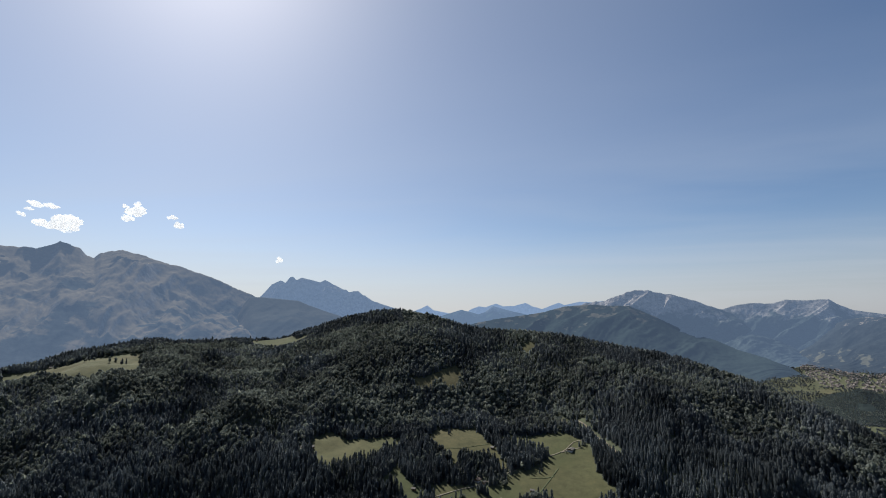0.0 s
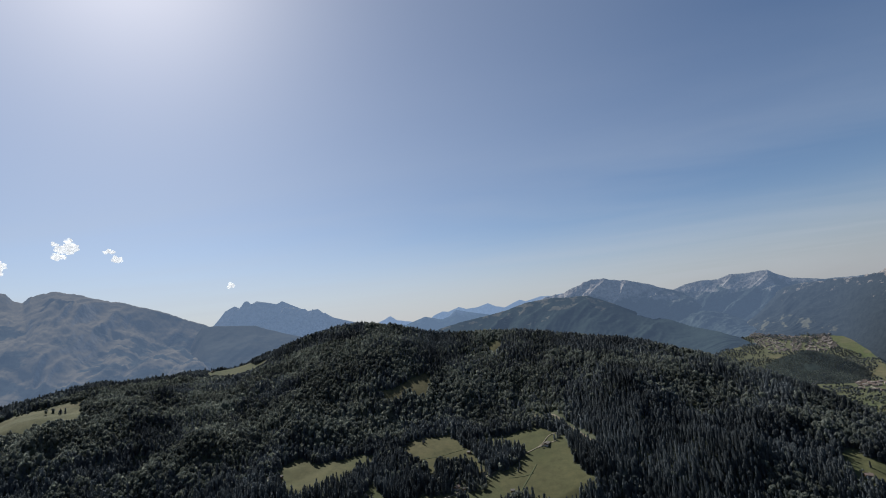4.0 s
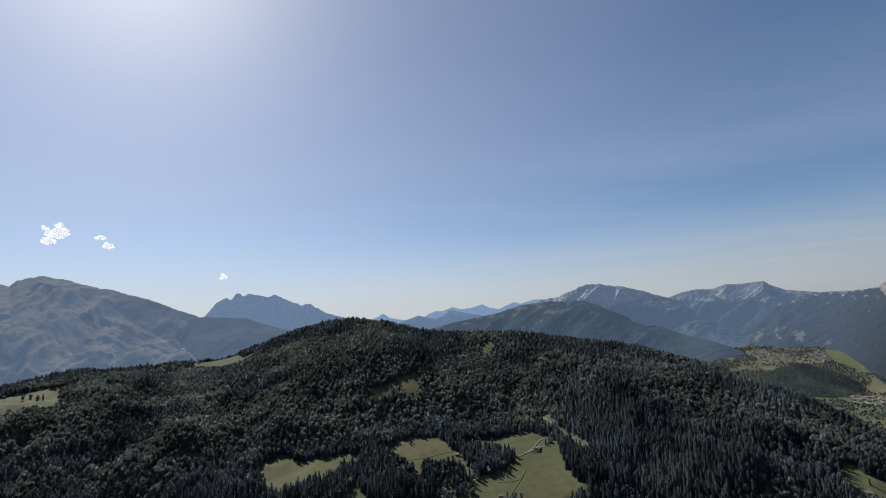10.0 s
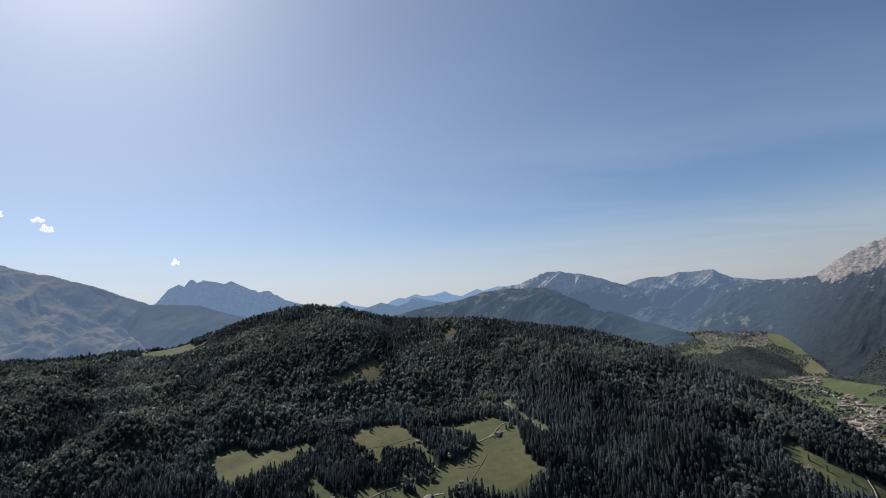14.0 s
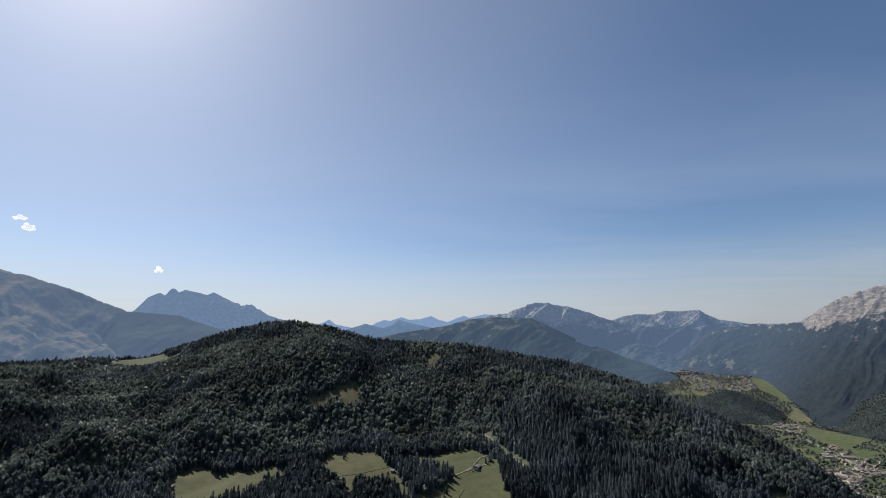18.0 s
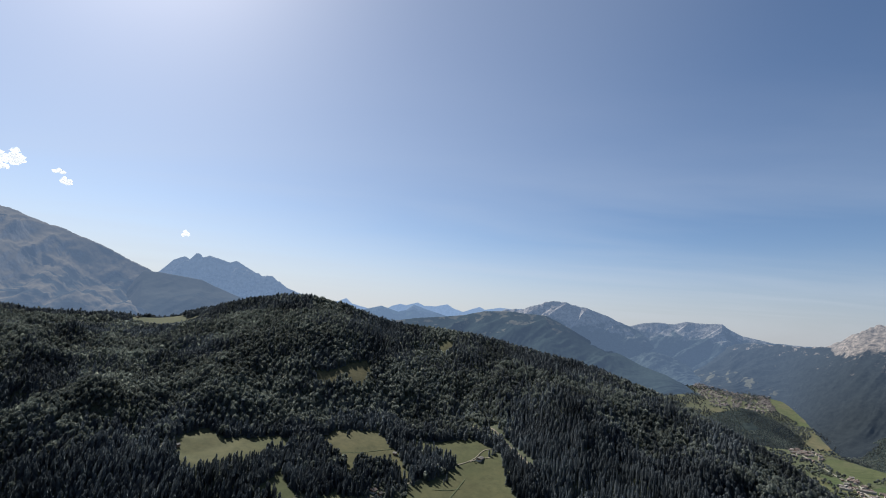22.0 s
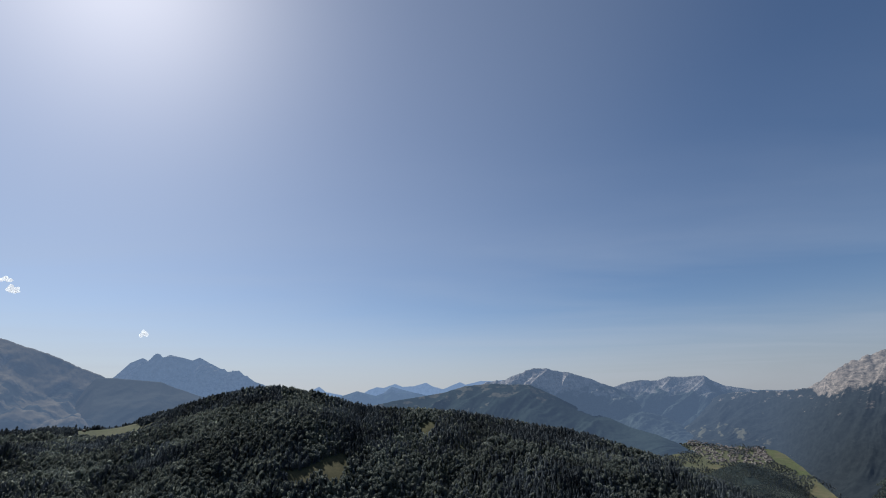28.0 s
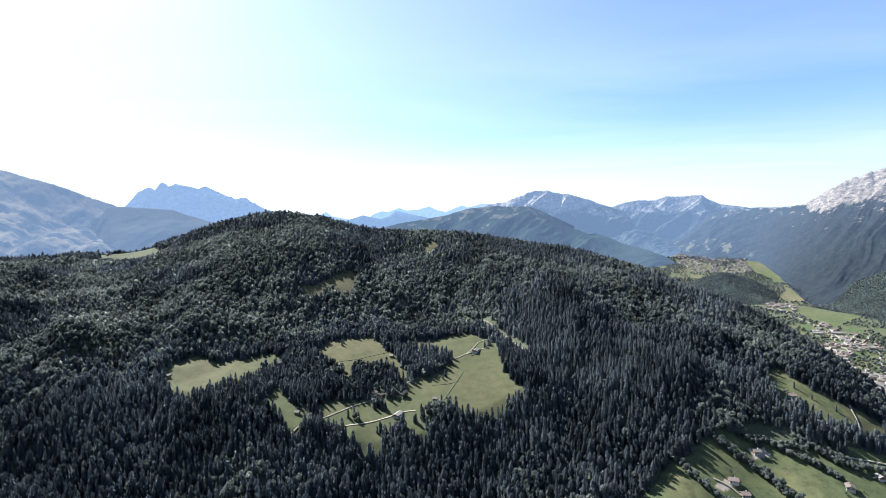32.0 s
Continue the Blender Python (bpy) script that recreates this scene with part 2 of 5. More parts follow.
def ground_material():
    m, nt, ln, b = node_material("meadow_ground")
    pos = nt.new("ShaderNodeNewGeometry").outputs["Position"]
    a = nt.new("ShaderNodeAttribute")
    a.attribute_name = "grass"
    d = nt.new("ShaderNodeAttribute")
    d.attribute_name = "dry"
    big, fine = noise_node(nt, ln, 0.012, 4, 0.6, pos), noise_node(nt, ln, 0.35, 5, 0.7, pos)
    lush = ramp(nt, ln, big, [(0.3, (0.033, 0.051, 0.021)), (0.7, (0.053, 0.073, 0.031))])
    dry = ramp(nt, ln, big, [(0.3, (0.102, 0.080, 0.043)), (0.7, (0.148, 0.114, 0.063))])
    grass = mix(nt, ln, d.outputs["Fac"], lush, dry)
    grass = mix(nt, ln, 0.3, grass, ramp(nt, ln, fine, [(0.3, (0.028, 0.044, 0.017)), (0.7, (0.074, 0.088, 0.042))]))
    tuft = noise_node(nt, ln, 0.055, 6, 0.72, pos)
    grass = mix(nt, ln, 0.75, grass, ramp(nt, ln, tuft, [(0.32, (0.45, 0.45, 0.45)), (0.5, (1.0, 1.0, 1.0)), (0.68, (1.5, 1.38, 1.3))]), "MULTIPLY")
    # from 2500 m outward, parcels are mixed towards a duller olive-tan
    h = nt.new("ShaderNodeAttribute")
    h.attribute_name = "far_fields"
    cut = ramp(nt, ln, noise_node(nt, ln, 0.02, 3, 0.6, pos), [(0.35, (0.055, 0.062, 0.036)), (0.65, (0.105, 0.092, 0.056))])
    grass = mix(nt, ln, maths(nt, ln, "MULTIPLY", h.outputs["Fac"], 0.8), grass, cut)
    # grass beyond 760 m, left of bearing 14, takes a darker browner tone
    q = nt.new("ShaderNodeAttribute")
    q.attribute_name = "hillside_grass"
    grass = mix(nt, ln, maths(nt, ln, "MULTIPLY", q.outputs["Fac"], 0.55), grass, mix(nt, ln, fine, (0.028, 0.034, 0.014), (0.075, 0.068, 0.036)))
    e = nt.new("ShaderNodeAttribute")
    e.attribute_name = "bare"
    earth = ramp(nt, ln, noise_node(nt, ln, 0.12, 6, 0.7, pos), [(0.3, (0.19, 0.155, 0.12)), (0.7, (0.33, 0.28, 0.225))])
    grass = mix(nt, ln, e.outputs["Fac"], grass, earth)
    soil = ramp(nt, ln, fine, [(0.3, (0.040, 0.046, 0.028)), (0.7, (0.080, 0.084, 0.052))])
    ln.new(mix(nt, ln, a.outputs["Fac"], soil, grass), b.inputs["Base Color"])
    b.inputs["Roughness"].default_value = 0.95
    b.inputs["Specular IOR Level"].default_value = 0.1
    bump(nt, ln, b, fine, 0.5, 0.6)
    return m


def mountain_material(name, grass, rock, wood, tree_line, steep, veil, strength, fade=0.02, patch=5.0, grain=0.006, ledges=None, deep=False, contrast=1.0, clearings=None):
    """Far slopes: rock where steep, turf and wood below; the veil, the light of the air before them, is painted on as
    emission.
    """
    m, nt, ln, b = node_material(name)
    geo = nt.new("ShaderNodeNewGeometry")
    pos = geo.outputs["Position"]
    xyz = nt.new("ShaderNodeSeparateXYZ")
    ln.new(pos, xyz.inputs[0])
    up = nt.new("ShaderNodeSeparateXYZ")
    ln.new(geo.outputs["Normal"], up.inputs[0])
    n1, speck = noise_node(nt, ln, grain, 7, 0.62, pos), noise_node(nt, ln, 0.03, 6, 0.7, pos)
    n2 = maths(nt, ln, "ADD", maths(nt, ln, "MULTIPLY", maths(nt, ln, "SUBTRACT", speck, 0.5), 2.9 * contrast), 0.5, True)
    turf = mix(nt, ln, n2, tuple(c * 0.7 for c in grass), tuple(c * 1.3 for c in grass))
    stone = mix(nt, ln, n2, tuple(c * 0.35 for c in rock), tuple(min(c * 1.6, 0.8) for c in rock))
    if deep:
        # tilted strata of the bare limestone
        strata = nt.new("ShaderNodeMapping")
        strata.inputs["Scale"].default_value, strata.inputs["Rotation"].default_value = (0.036, 0.036, 0.070), (0.5, 0.6, 0.0)
        ln.new(pos, strata.inputs["Vector"])
        stone = mix(nt, ln, 0.75, stone, ramp(nt, ln, noise_node(nt, ln, 1.0, 7, 0.7, strata.outputs[0]), [(0.36, (0.12, 0.12, 0.13)), (0.48, (0.66, 0.65, 0.64)), (0.64, (1.4, 1.32, 1.24))]), "MULTIPLY")
    is_rock = maths(nt, ln, "ADD", maths(nt, ln, "MULTIPLY", maths(nt, ln, "SUBTRACT", steep, up.outputs[2]), 6.0),
                    maths(nt, ln, "MULTIPLY", maths(nt, ln, "SUBTRACT", n1, 0.5), 3.0), True)
    if deep:
        # the wood climbs the ridge towards its higher end
        along = maths(nt, ln, "DIVIDE", xyz.outputs[0], maths(nt, ln, "MAXIMUM", xyz.outputs[1], 1.0))
        notch = maths(nt, ln, "MULTIPLY", maths(nt, ln, "SUBTRACT", along, 0.808), 50.0, True)
        climb = maths(nt, ln, "MULTIPLY", maths(nt, ln, "SUBTRACT", along, 0.828), 4.8, True)
        tree_line = maths(nt, ln, "ADD", maths(nt, ln, "MULTIPLY", climb, 120.0), maths(nt, ln, "SUBTRACT", tree_line, maths(nt, ln, "MULTIPLY", notch, 70.0)))
    low = maths(nt, ln, "MULTIPLY", maths(nt, ln, "SUBTRACT", tree_line, xyz.outputs[2]), fade)
    is_wood = maths(nt, ln, "ADD", low, maths(nt, ln, "MULTIPLY", maths(nt, ln, "SUBTRACT", n1, 0.5), patch), True)
    dark = mix(nt, ln, n2, tuple(c * 0.45 for c in wood), tuple(c * 1.55 for c in wood))
    col = mix(nt, ln, is_wood, mix(nt, ln, is_rock, turf, stone), dark)
    if ledges:
        flat_map = nt.new("ShaderNodeMapping")
        flat_map.inputs["Scale"].default_value, flat_map.inputs["Rotation"].default_value = (0.011, 0.011, 0.02), (0.0, 0.5, 0.0)
        ln.new(pos, flat_map.inputs["Vector"])
        band = noise_node(nt, ln, 1.0, 8, 0.72, flat_map.outputs[0])
        above = maths(nt, ln, "MULTIPLY", maths(nt, ln, "SUBTRACT", xyz.outputs[2], ledges), 0.0009)
        col = mix(nt, ln, maths(nt, ln, "MULTIPLY", maths(nt, ln, "SUBTRACT", maths(nt, ln, "ADD", band, above), 0.745), 14.0, True), col, stone)
    if clearings:
        # mown glades among the lower woods, up the valley
        gap = noise_node(nt, ln, 0.011, 3, 0.6, pos)
        rise = maths(nt, ln, "MULTIPLY", maths(nt, ln, "ABSOLUTE", maths(nt, ln, "SUBTRACT", clearings, xyz.outputs[2])), 0.0009)
        inner = maths(nt, ln, "MULTIPLY", maths(nt, ln, "SUBTRACT", maths(nt, ln, "MULTIPLY", xyz.outputs[1], 0.72), xyz.outputs[0]), 0.008, True)
        glade = maths(nt, ln, "MULTIPLY", maths(nt, ln, "SUBTRACT", maths(nt, ln, "SUBTRACT", gap, rise), 0.555), 18.0, True)
        col = mix(nt, ln, maths(nt, ln, "MULTIPLY", glade, inner), col, turf)
    ln.new(col, b.inputs["Base Color"])
    b.inputs["Roughness"].default_value, b.inputs["Specular IOR Level"].default_value = 1.0, 0.0
    # haze light put in as emission; the slopes themselves give off none
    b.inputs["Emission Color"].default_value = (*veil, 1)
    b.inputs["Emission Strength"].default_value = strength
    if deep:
        # this haze emission grows with the distance of the slope
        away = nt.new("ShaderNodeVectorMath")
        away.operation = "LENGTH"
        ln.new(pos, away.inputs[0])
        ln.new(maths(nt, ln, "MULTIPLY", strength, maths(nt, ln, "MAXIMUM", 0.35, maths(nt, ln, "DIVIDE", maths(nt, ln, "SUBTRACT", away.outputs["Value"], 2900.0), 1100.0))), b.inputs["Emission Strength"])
    bump(nt, ln, b, speck, 0.6, 9.0 * contrast)
    return m


def foliage_material(name, dark, light, warm, glow=0.5, gloss=0.65, sheen=0.5):
    """Leaves: part of the light that falls on their backs comes through."""
    m, nt, ln, b = node_material(name)
    geo = nt.new("ShaderNodeNewGeometry")
    fine = noise_node(nt, ln, 0.9, 3, 0.7, geo.outputs["Position"])
    col = ramp(nt, ln, geo.outputs["Random Per Island"], [(0.0, dark), (0.75, light), (1.0, warm)])
    col = mix(nt, ln, 0.45, col, ramp(nt, ln, fine, [(0.3, tuple(c * 0.75 for c in dark)), (0.7, tuple(c * 1.25 for c in light))]))
    own = nt.new("ShaderNodeAttribute")
    own.attribute_name = "tone"
    hsv = nt.new("ShaderNodeHueSaturation")
    ln.new(maths(nt, ln, "ADD", own.outputs["Fac"], 1.0), hsv.inputs["Value"])
    ln.new(col, hsv.inputs["Color"])
    col = hsv.outputs[0]
    ln.new(col, b.inputs["Base Color"])
    b.inputs["Roughness"].default_value, b.inputs["Specular IOR Level"].default_value = 0.5, gloss
    b.inputs["Sheen Weight"].default_value, b.inputs["Sheen Roughness"].default_value = sheen, 0.6
    b.inputs["Sheen Tint"].default_value = (0.68, 0.84, 1.0, 1)
    thin = nt.new("ShaderNodeBsdfTranslucent")
    ln.new(col, thin.inputs["Color"])
    both = nt.new("ShaderNodeMixShader")
    both.inputs[0].default_value = glow
    ln.new(b.outputs[0], both.inputs[1])
    ln.new(thin.outputs[0], both.inputs[2])
    ln.new(both.outputs[0], nt["Material Output"].inputs["Surface"])
    return m


def plain_material(name, colour, rough=0.8, grain=1.5, spread=0.25, metal=0.0):
    m, nt, ln, b = node_material(name)
    pos = nt.new("ShaderNodeTexCoord").outputs["Object"]
    n = noise_node(nt, ln, grain, 5, 0.65, pos)
    rnd = nt.new("ShaderNodeObjectInfo").outputs["Random"]
    col = ramp(nt, ln, n, [(0.25, tuple(c * (1 - spread) for c in colour)), (0.75, tuple(min(1, c * (1 + spread)) for c in colour))])
    tint = maths(nt, ln, "ADD", maths(nt, ln, "MULTIPLY", rnd, 0.5), 0.75)
    hsv = nt.new("ShaderNodeHueSaturation")
    ln.new(tint, hsv.inputs["Value"])
    ln.new(col, hsv.inputs["Color"])
    ln.new(hsv.outputs[0], b.inputs["Base Color"])
    b.inputs["Roughness"].default_value, b.inputs["Metallic"].default_value = rough, metal
    b.inputs["Specular IOR Level"].default_value = 0.15 if rough >= 0.6 else 0.5
    bump(nt, ln, b, n, 0.3, 0.05)
    return m


GROUND = ground_material()
SPRUCE = foliage_material("spruce_needles", (0.076, 0.087, 0.096), (0.104, 0.116, 0.122), (0.134, 0.136, 0.124), 0.72, 0.05, 0.15)
BROADLEAF = foliage_material("broad_leaves", (0.108, 0.123, 0.104), (0.150, 0.160, 0.132), (0.176, 0.166, 0.132), 0.70, 0.1, 0.3)
BARK = plain_material("bark", (0.10, 0.08, 0.06), 0.95)
TIMBER = plain_material("weathered_timber", (0.20, 0.125, 0.075), 0.85)
PLASTER = plain_material("pale_render", (0.40, 0.36, 0.32), 0.9, 0.8, 0.15)
TILES = plain_material("brown_roof_tiles", (0.12, 0.092, 0.08), 0.85, 2.5)
SLATE = plain_material("grey_sheet_roof", (0.135, 0.121, 0.108), 0.8, 0.8, 0.2)
BLUE = plain_material("blue_sheet_roof", (0.12, 0.155, 0.21), 0.6, 0.8, 0.15)
RUST = plain_material("red_sheet_roof", (0.15, 0.075, 0.06), 0.8, 0.8)
WHITE = plain_material("white_sheet_roof", (0.46, 0.45, 0.42), 0.7, 0.6, 0.08)
PALE_ROOF = plain_material("weathered_pale_roofs", (0.13, 0.112, 0.105), 0.85, 0.1)
GLASS = plain_material("dark_window_glass", (0.03, 0.035, 0.04), 0.1, 1.0, 0.1)
LANE = plain_material("pale_gravel_lane", (0.215, 0.185, 0.14), 0.95, 0.4)
GRASSWAY = plain_material("trodden_grass", (0.062, 0.074, 0.038), 0.95, 0.3)
TRACK = plain_material("earth_track", (0.17, 0.145, 0.11), 0.95, 0.3)
ASPHALT = plain_material("worn_grey_asphalt", (0.26, 0.235, 0.205), 0.9, 0.15)
RUBBER = plain_material("black_rubber", (0.03, 0.03, 0.03), 0.8)

# ---- ground ----
def inside(x, y, poly):
    """Which of the points lie in a polygon of the plan."""
    hit = np.zeros(np.shape(x), bool)
    for (xa, ya), (xb, yb) in zip(poly, poly[1:] + poly[:1]):
        cross = (ya > y) != (yb > y)
        hit ^= cross & (x < (xb - xa) * (y - ya) / ((yb - ya) if yb != ya else 1e-9) + xa)
    return hit


def sheet(name, x, y, z, material, smooth=True):
    """A mesh from a grid of places (rows by columns)."""
    rows, cols = x.shape
    me = bpy.data.meshes.new(name)
    i = np.arange(rows * cols).reshape(rows, cols)
    quads = np.stack([i[:-1, :-1], i[:-1, 1:], i[1:, 1:], i[1:, :-1]], -1).reshape(-1, 4)
    fill_mesh(me, np.stack([x, y, z], -1).reshape(-1, 3), quads, smooth)
    me.materials.append(material)
    return new(name, me)


def fill_mesh(me, verts, faces, smooth=False):
    n, k = faces.shape
    me.vertices.add(len(verts))
    me.vertices.foreach_set("co", np.ascontiguousarray(verts, np.float32).ravel())
    me.loops.add(n * k)
    me.loops.foreach_set("vertex_index", np.ascontiguousarray(faces, np.int32).ravel())
    me.polygons.add(n)
    me.polygons.foreach_set("loop_start", np.arange(n, dtype=np.int32) * k)
    me.polygons.foreach_set("use_smooth", np.full(n, smooth))
    me.update(calc_edges=True)


def mask(me, name, values):
    at = me.attributes.new(name, "FLOAT", "POINT")
    at.data.foreach_set("value", np.ascontiguousarray(values, np.float32).ravel())


def parcel(x, y, wide, deep, turn, seed):
    """A random number for each field of a patchwork."""
    c, q = math.cos(turn), math.sin(turn)
    u, v = (c * x + q * y) / wide + 0.6 * fbm(x, y, 150, seed, 2), (c * y - q * x) / deep + 0.6 * fbm(x, y, 150, seed + 5, 2)
    return np.random.RandomState(seed).rand(997)[(np.floor(u).astype(int) * 31 + np.floor(v).astype(int) * 57) % 997]


# village quarters: bearing and range of the middle, half widths, number of houses
VILLAGES = (([(1650, 2350), (1770, 2400), (1810, 2310), (1690, 2140), (1640, 2140), (1600, 2210)], 46),
            ([(1560, 1920), (1630, 1930), (1540, 1750), (1610, 1730), (1470, 1540), (1400, 1540), (1440, 1690), (1430, 1770)], 74))
TOWN = [(2100, 4000), (2220, 3890), (2180, 3510), (2290, 3280), (2170, 3070), (2020, 2990), (1940, 3120), (1820, 3140), (1880, 3500)]
# open fields between the woods far down the valley, and how dry they are
OPEN = (([(2420, 3510), (2510, 3520), (2410, 3370), (2460, 3360), (2260, 3070), (2240, 2960), (2140, 2790), (2040, 2740), (2090, 2850), (2130, 3040), (2250, 3280)], 0.15),
        ([(1910, 2520), (2040, 2650), (1960, 2490), (1970, 2440), (1900, 2360), (1830, 2390), (1840, 2460)], 0.95),
        ([(1700, 2180), (1790, 2250), (1850, 2190), (1830, 2130), (1930, 2110), (1900, 2040), (1730, 1930), (1600, 1850), (1610, 1930), (1590, 1940), (1620, 2030)], 0.25),
        ([(1580, 1810), (1660, 1850), (1660, 1790), (1580, 1730), (1540, 1750)], 0.05),
        ([(1500, 1940), (1550, 1920), (1500, 1830), (1450, 1790), (1460, 1860)], 0.1),
        ([(1430, 1690), (1450, 1670), (1380, 1540), (1350, 1560), (1380, 1620)], 0.05),
        ([(1730, 2520), (1810, 2480), (1750, 2400), (1700, 2450)], 0.2),
        ([(1720, 3590), (1790, 3540), (1730, 3380), (1670, 3420)], 0.35),
        ([(1710, 3110), (1800, 3120), (1840, 3020), (1730, 2970)], 0.85))
QUARTERS = ((45.5, 1344, 3.6, 126, 96), (44.2, 1610, 2.6, 140, 96), (42.4, 1930, 1.7, 168, 62), (47.5, 1650, 1.8, 154, 28))


def covers(x, y):
    """How far a place is grass, how dry that grass is, and how far it is bare earth."""
    az, r = polar(x, y)
    foot, crest = station(az, 1), station(az, 7)
    edge = 10 * fbm(x, y, 25, 77, 3)
    valley = (r > crest + 85) & (az > 22)
    grass = ((r + edge < foot) | (az > 50) | valley).astype(float)
    dry = np.where(valley, 0.1 + 0.45 * parcel(x, y, 110, 70, 0.9, 61) + 0.1 * np.clip((r - 2500) / 600, 0, 1), 0.06 + 0.42 * parcel(x, y, 90, 55, 0.3, 62))
    bare = np.zeros(np.shape(x))
    for poly, wither in MEADOWS:
        hit = inside(x + 0.5 * edge, y + 0.3 * edge, poly)
        grass, dry = np.where(hit, 1.0, grass), np.where(hit, wither + 0.35 * fbm(x, y, 70, 78, 3), dry)
    for poly, wither in (*FIELDS, *OPEN):
        dry = np.where(inside(x, y, poly), wither, dry)
    open_field = np.zeros(np.shape(x), bool)
    for poly, _ in OPEN:
        open_field |= inside(x, y, poly)
    grass = np.where(valley & (r > 2300) & ~open_field, 0.4, grass)
    for poly in WOODS:
        grass = np.where(inside(x, y, poly), 0.0, grass)
    for poly in BARE:
        hit = inside(x + 0.4 * edge, y + 0.3 * edge, poly)
        bare, grass = np.where(hit, 1.0, bare), np.where(hit, 1.0, grass)
    for a0, r0, da, dr, count in QUARTERS:
        core = np.exp(-((az - a0) / da) ** 2 - ((r - r0) / dr) ** 2) * (0.75 + 1.6 * fbm(x, y, 45, 79, 3))
        bare = np.maximum(bare, 0.75 * np.clip((core - 0.42) * 5, 0, 1))
    return grass, np.clip(dry, 0, 1), bare


MEADOWS = [
    ([(-495, 1003), (-516, 1079), (-499, 1116), (-486, 1126), (-457, 1100), (-417, 1118), (-377, 1142), (-345, 1161), (-308, 1143), (-296, 1122), (-312, 1092), (-337, 1061), (-346, 1020), (-372, 990), (-439, 926), (-458, 949)], 0.55),
    ([(-522, 1006), (-495, 1008), (-486, 988), (-513, 995)], 0.4),
    ([(-310, 916), (-294, 933), (-288, 976), (-289, 1017), (-264, 975), (-238, 949), (-214, 938), (-188, 922), (-196, 905), (-212, 868), (-229, 872), (-241, 889), (-261, 907), (-296, 908)], 0.1),
    ([(-256, 1165), (-230, 1228), (-191, 1239), (-130, 1252), (-113, 1228), (-88, 1177), (-58, 1122), (-41, 1086), (-34, 1053), (-53, 1040), (-69, 1098), (-119, 1107), (-155, 1111), (-154, 1057), (-154, 1018), (-169, 1038), (-176, 1090), (-207, 1113)], 0.75),
    ([(-93, 1208), (-23, 1219), (75, 1233), (110, 1229), (136, 1203), (153, 1168), (83, 1123), (60, 1117), (51, 1138), (-21, 1168), (-75, 1185)], 0.35),
    ([(59, 1112), (99, 1133), (155, 1163), (163, 1104), (158, 1049), (169, 1007), (190, 965), (152, 949), (139, 931), (101, 924), (72, 933), (46, 950), (18, 953), (-9, 939), (-37, 965), (-50, 994), (-34, 1030), (-5, 1050), (31, 1066)], 0.42),
    ([(-197, 955), (-174, 974), (-171, 984), (-147, 974), (-104, 982), (-50, 994), (-9, 939), (-16, 920), (6, 883), (-2, 876), (-32, 881), (-44, 911), (-73, 887), (-85, 857), (-107, 857), (-130, 869), (-145, 890), (-176, 904), (-189, 917)], 0.25),
    ([(-354, 1395), (-297, 1432), (-262, 1483), (-214, 1523), (-195, 1493), (-204, 1411), (-231, 1394), (-259, 1425), (-284, 1370), (-328, 1373)], 0.9),
    ([(-1, 1702), (37, 1719), (58, 1682), (36, 1645), (4, 1667)], 0.8),
    ([(-1124, 1775), (-1199, 1885), (-1109, 1967), (-1035, 1946), (-961, 1843), (-921, 1849), (-881, 1775), (-911, 1734), (-993, 1775)], 0.35),
    ([(-1486, 1081), (-1569, 1149), (-1483, 1261), (-1373, 1298), (-1254, 1306), (-1215, 1277), (-1251, 1220), (-1425, 1193), (-1457, 1119), (-1486, 1081)], 0.65),
    ([(682, 847), (729, 837), (769, 831), (814, 831), (871, 845), (784, 757), (780, 784), (731, 800), (684, 821)], 0.3),
    ([(851, 852), (883, 898), (909, 946), (1088, 1052), (871, 845)], 0.75),
    ([(681, 1008), (714, 1021), (718, 999), (740, 960), (783, 935), (819, 917), (805, 873), (754, 868), (710, 886), (677, 921), (655, 940), (668, 978)], 0.35),
    ([(357, 770), (358, 808), (418, 822), (471, 858), (533, 865), (571, 840), (630, 834), (688, 826), (754, 827), (780, 784), (784, 757), (487, 702), (322, 728)], 0.3),
    ([(-1665, 1216), (-1506, 1261), (-1481, 1289), (-1492, 1353), (-1434, 1363), (-1384, 1414), (-1296, 1373), (-1155, 1218), (-1148, 1139), (-1224, 1135), (-1381, 1140), (-1547, 1132)], 0.5),
    ([(-1505, 1053), (-1570, 1094), (-1497, 1284), (-1335, 1406), (-1277, 1411), (-1387, 1279), (-1407, 1136)], 0.9),
    ([(-1394, 1613), (-1461, 1684), (-1305, 1852), (-1246, 1773)], 0.5),
]
FIELDS = [
    ([(1642, 1899), (1855, 2025), (1795, 1905), (1633, 1807)], 0.15),
    ([(1383, 1647), (1480, 1685), (1338, 1458), (1282, 1458)], 0.1),
    ([(182, 658), (194, 659), (198, 637), (208, 615), (131, 617), (157, 634), (186, 638)], 0.95),
    ([(-16, 1012), (67, 1067), (169, 1007), (190, 965), (149, 949), (72, 933), (7, 953)], 0.6),
    ([(-201, 947), (-149, 988), (-105, 989), (-144, 954), (-180, 920)], 0.55),
    ([(88, 656), (108, 656), (109, 632), (89, 630)], 0.95),
    ([(371, 805), (404, 791), (380, 758), (352, 770)], 0.55),
    ([(755, 931), (889, 969), (791, 873), (754, 875)], 0.6),
]
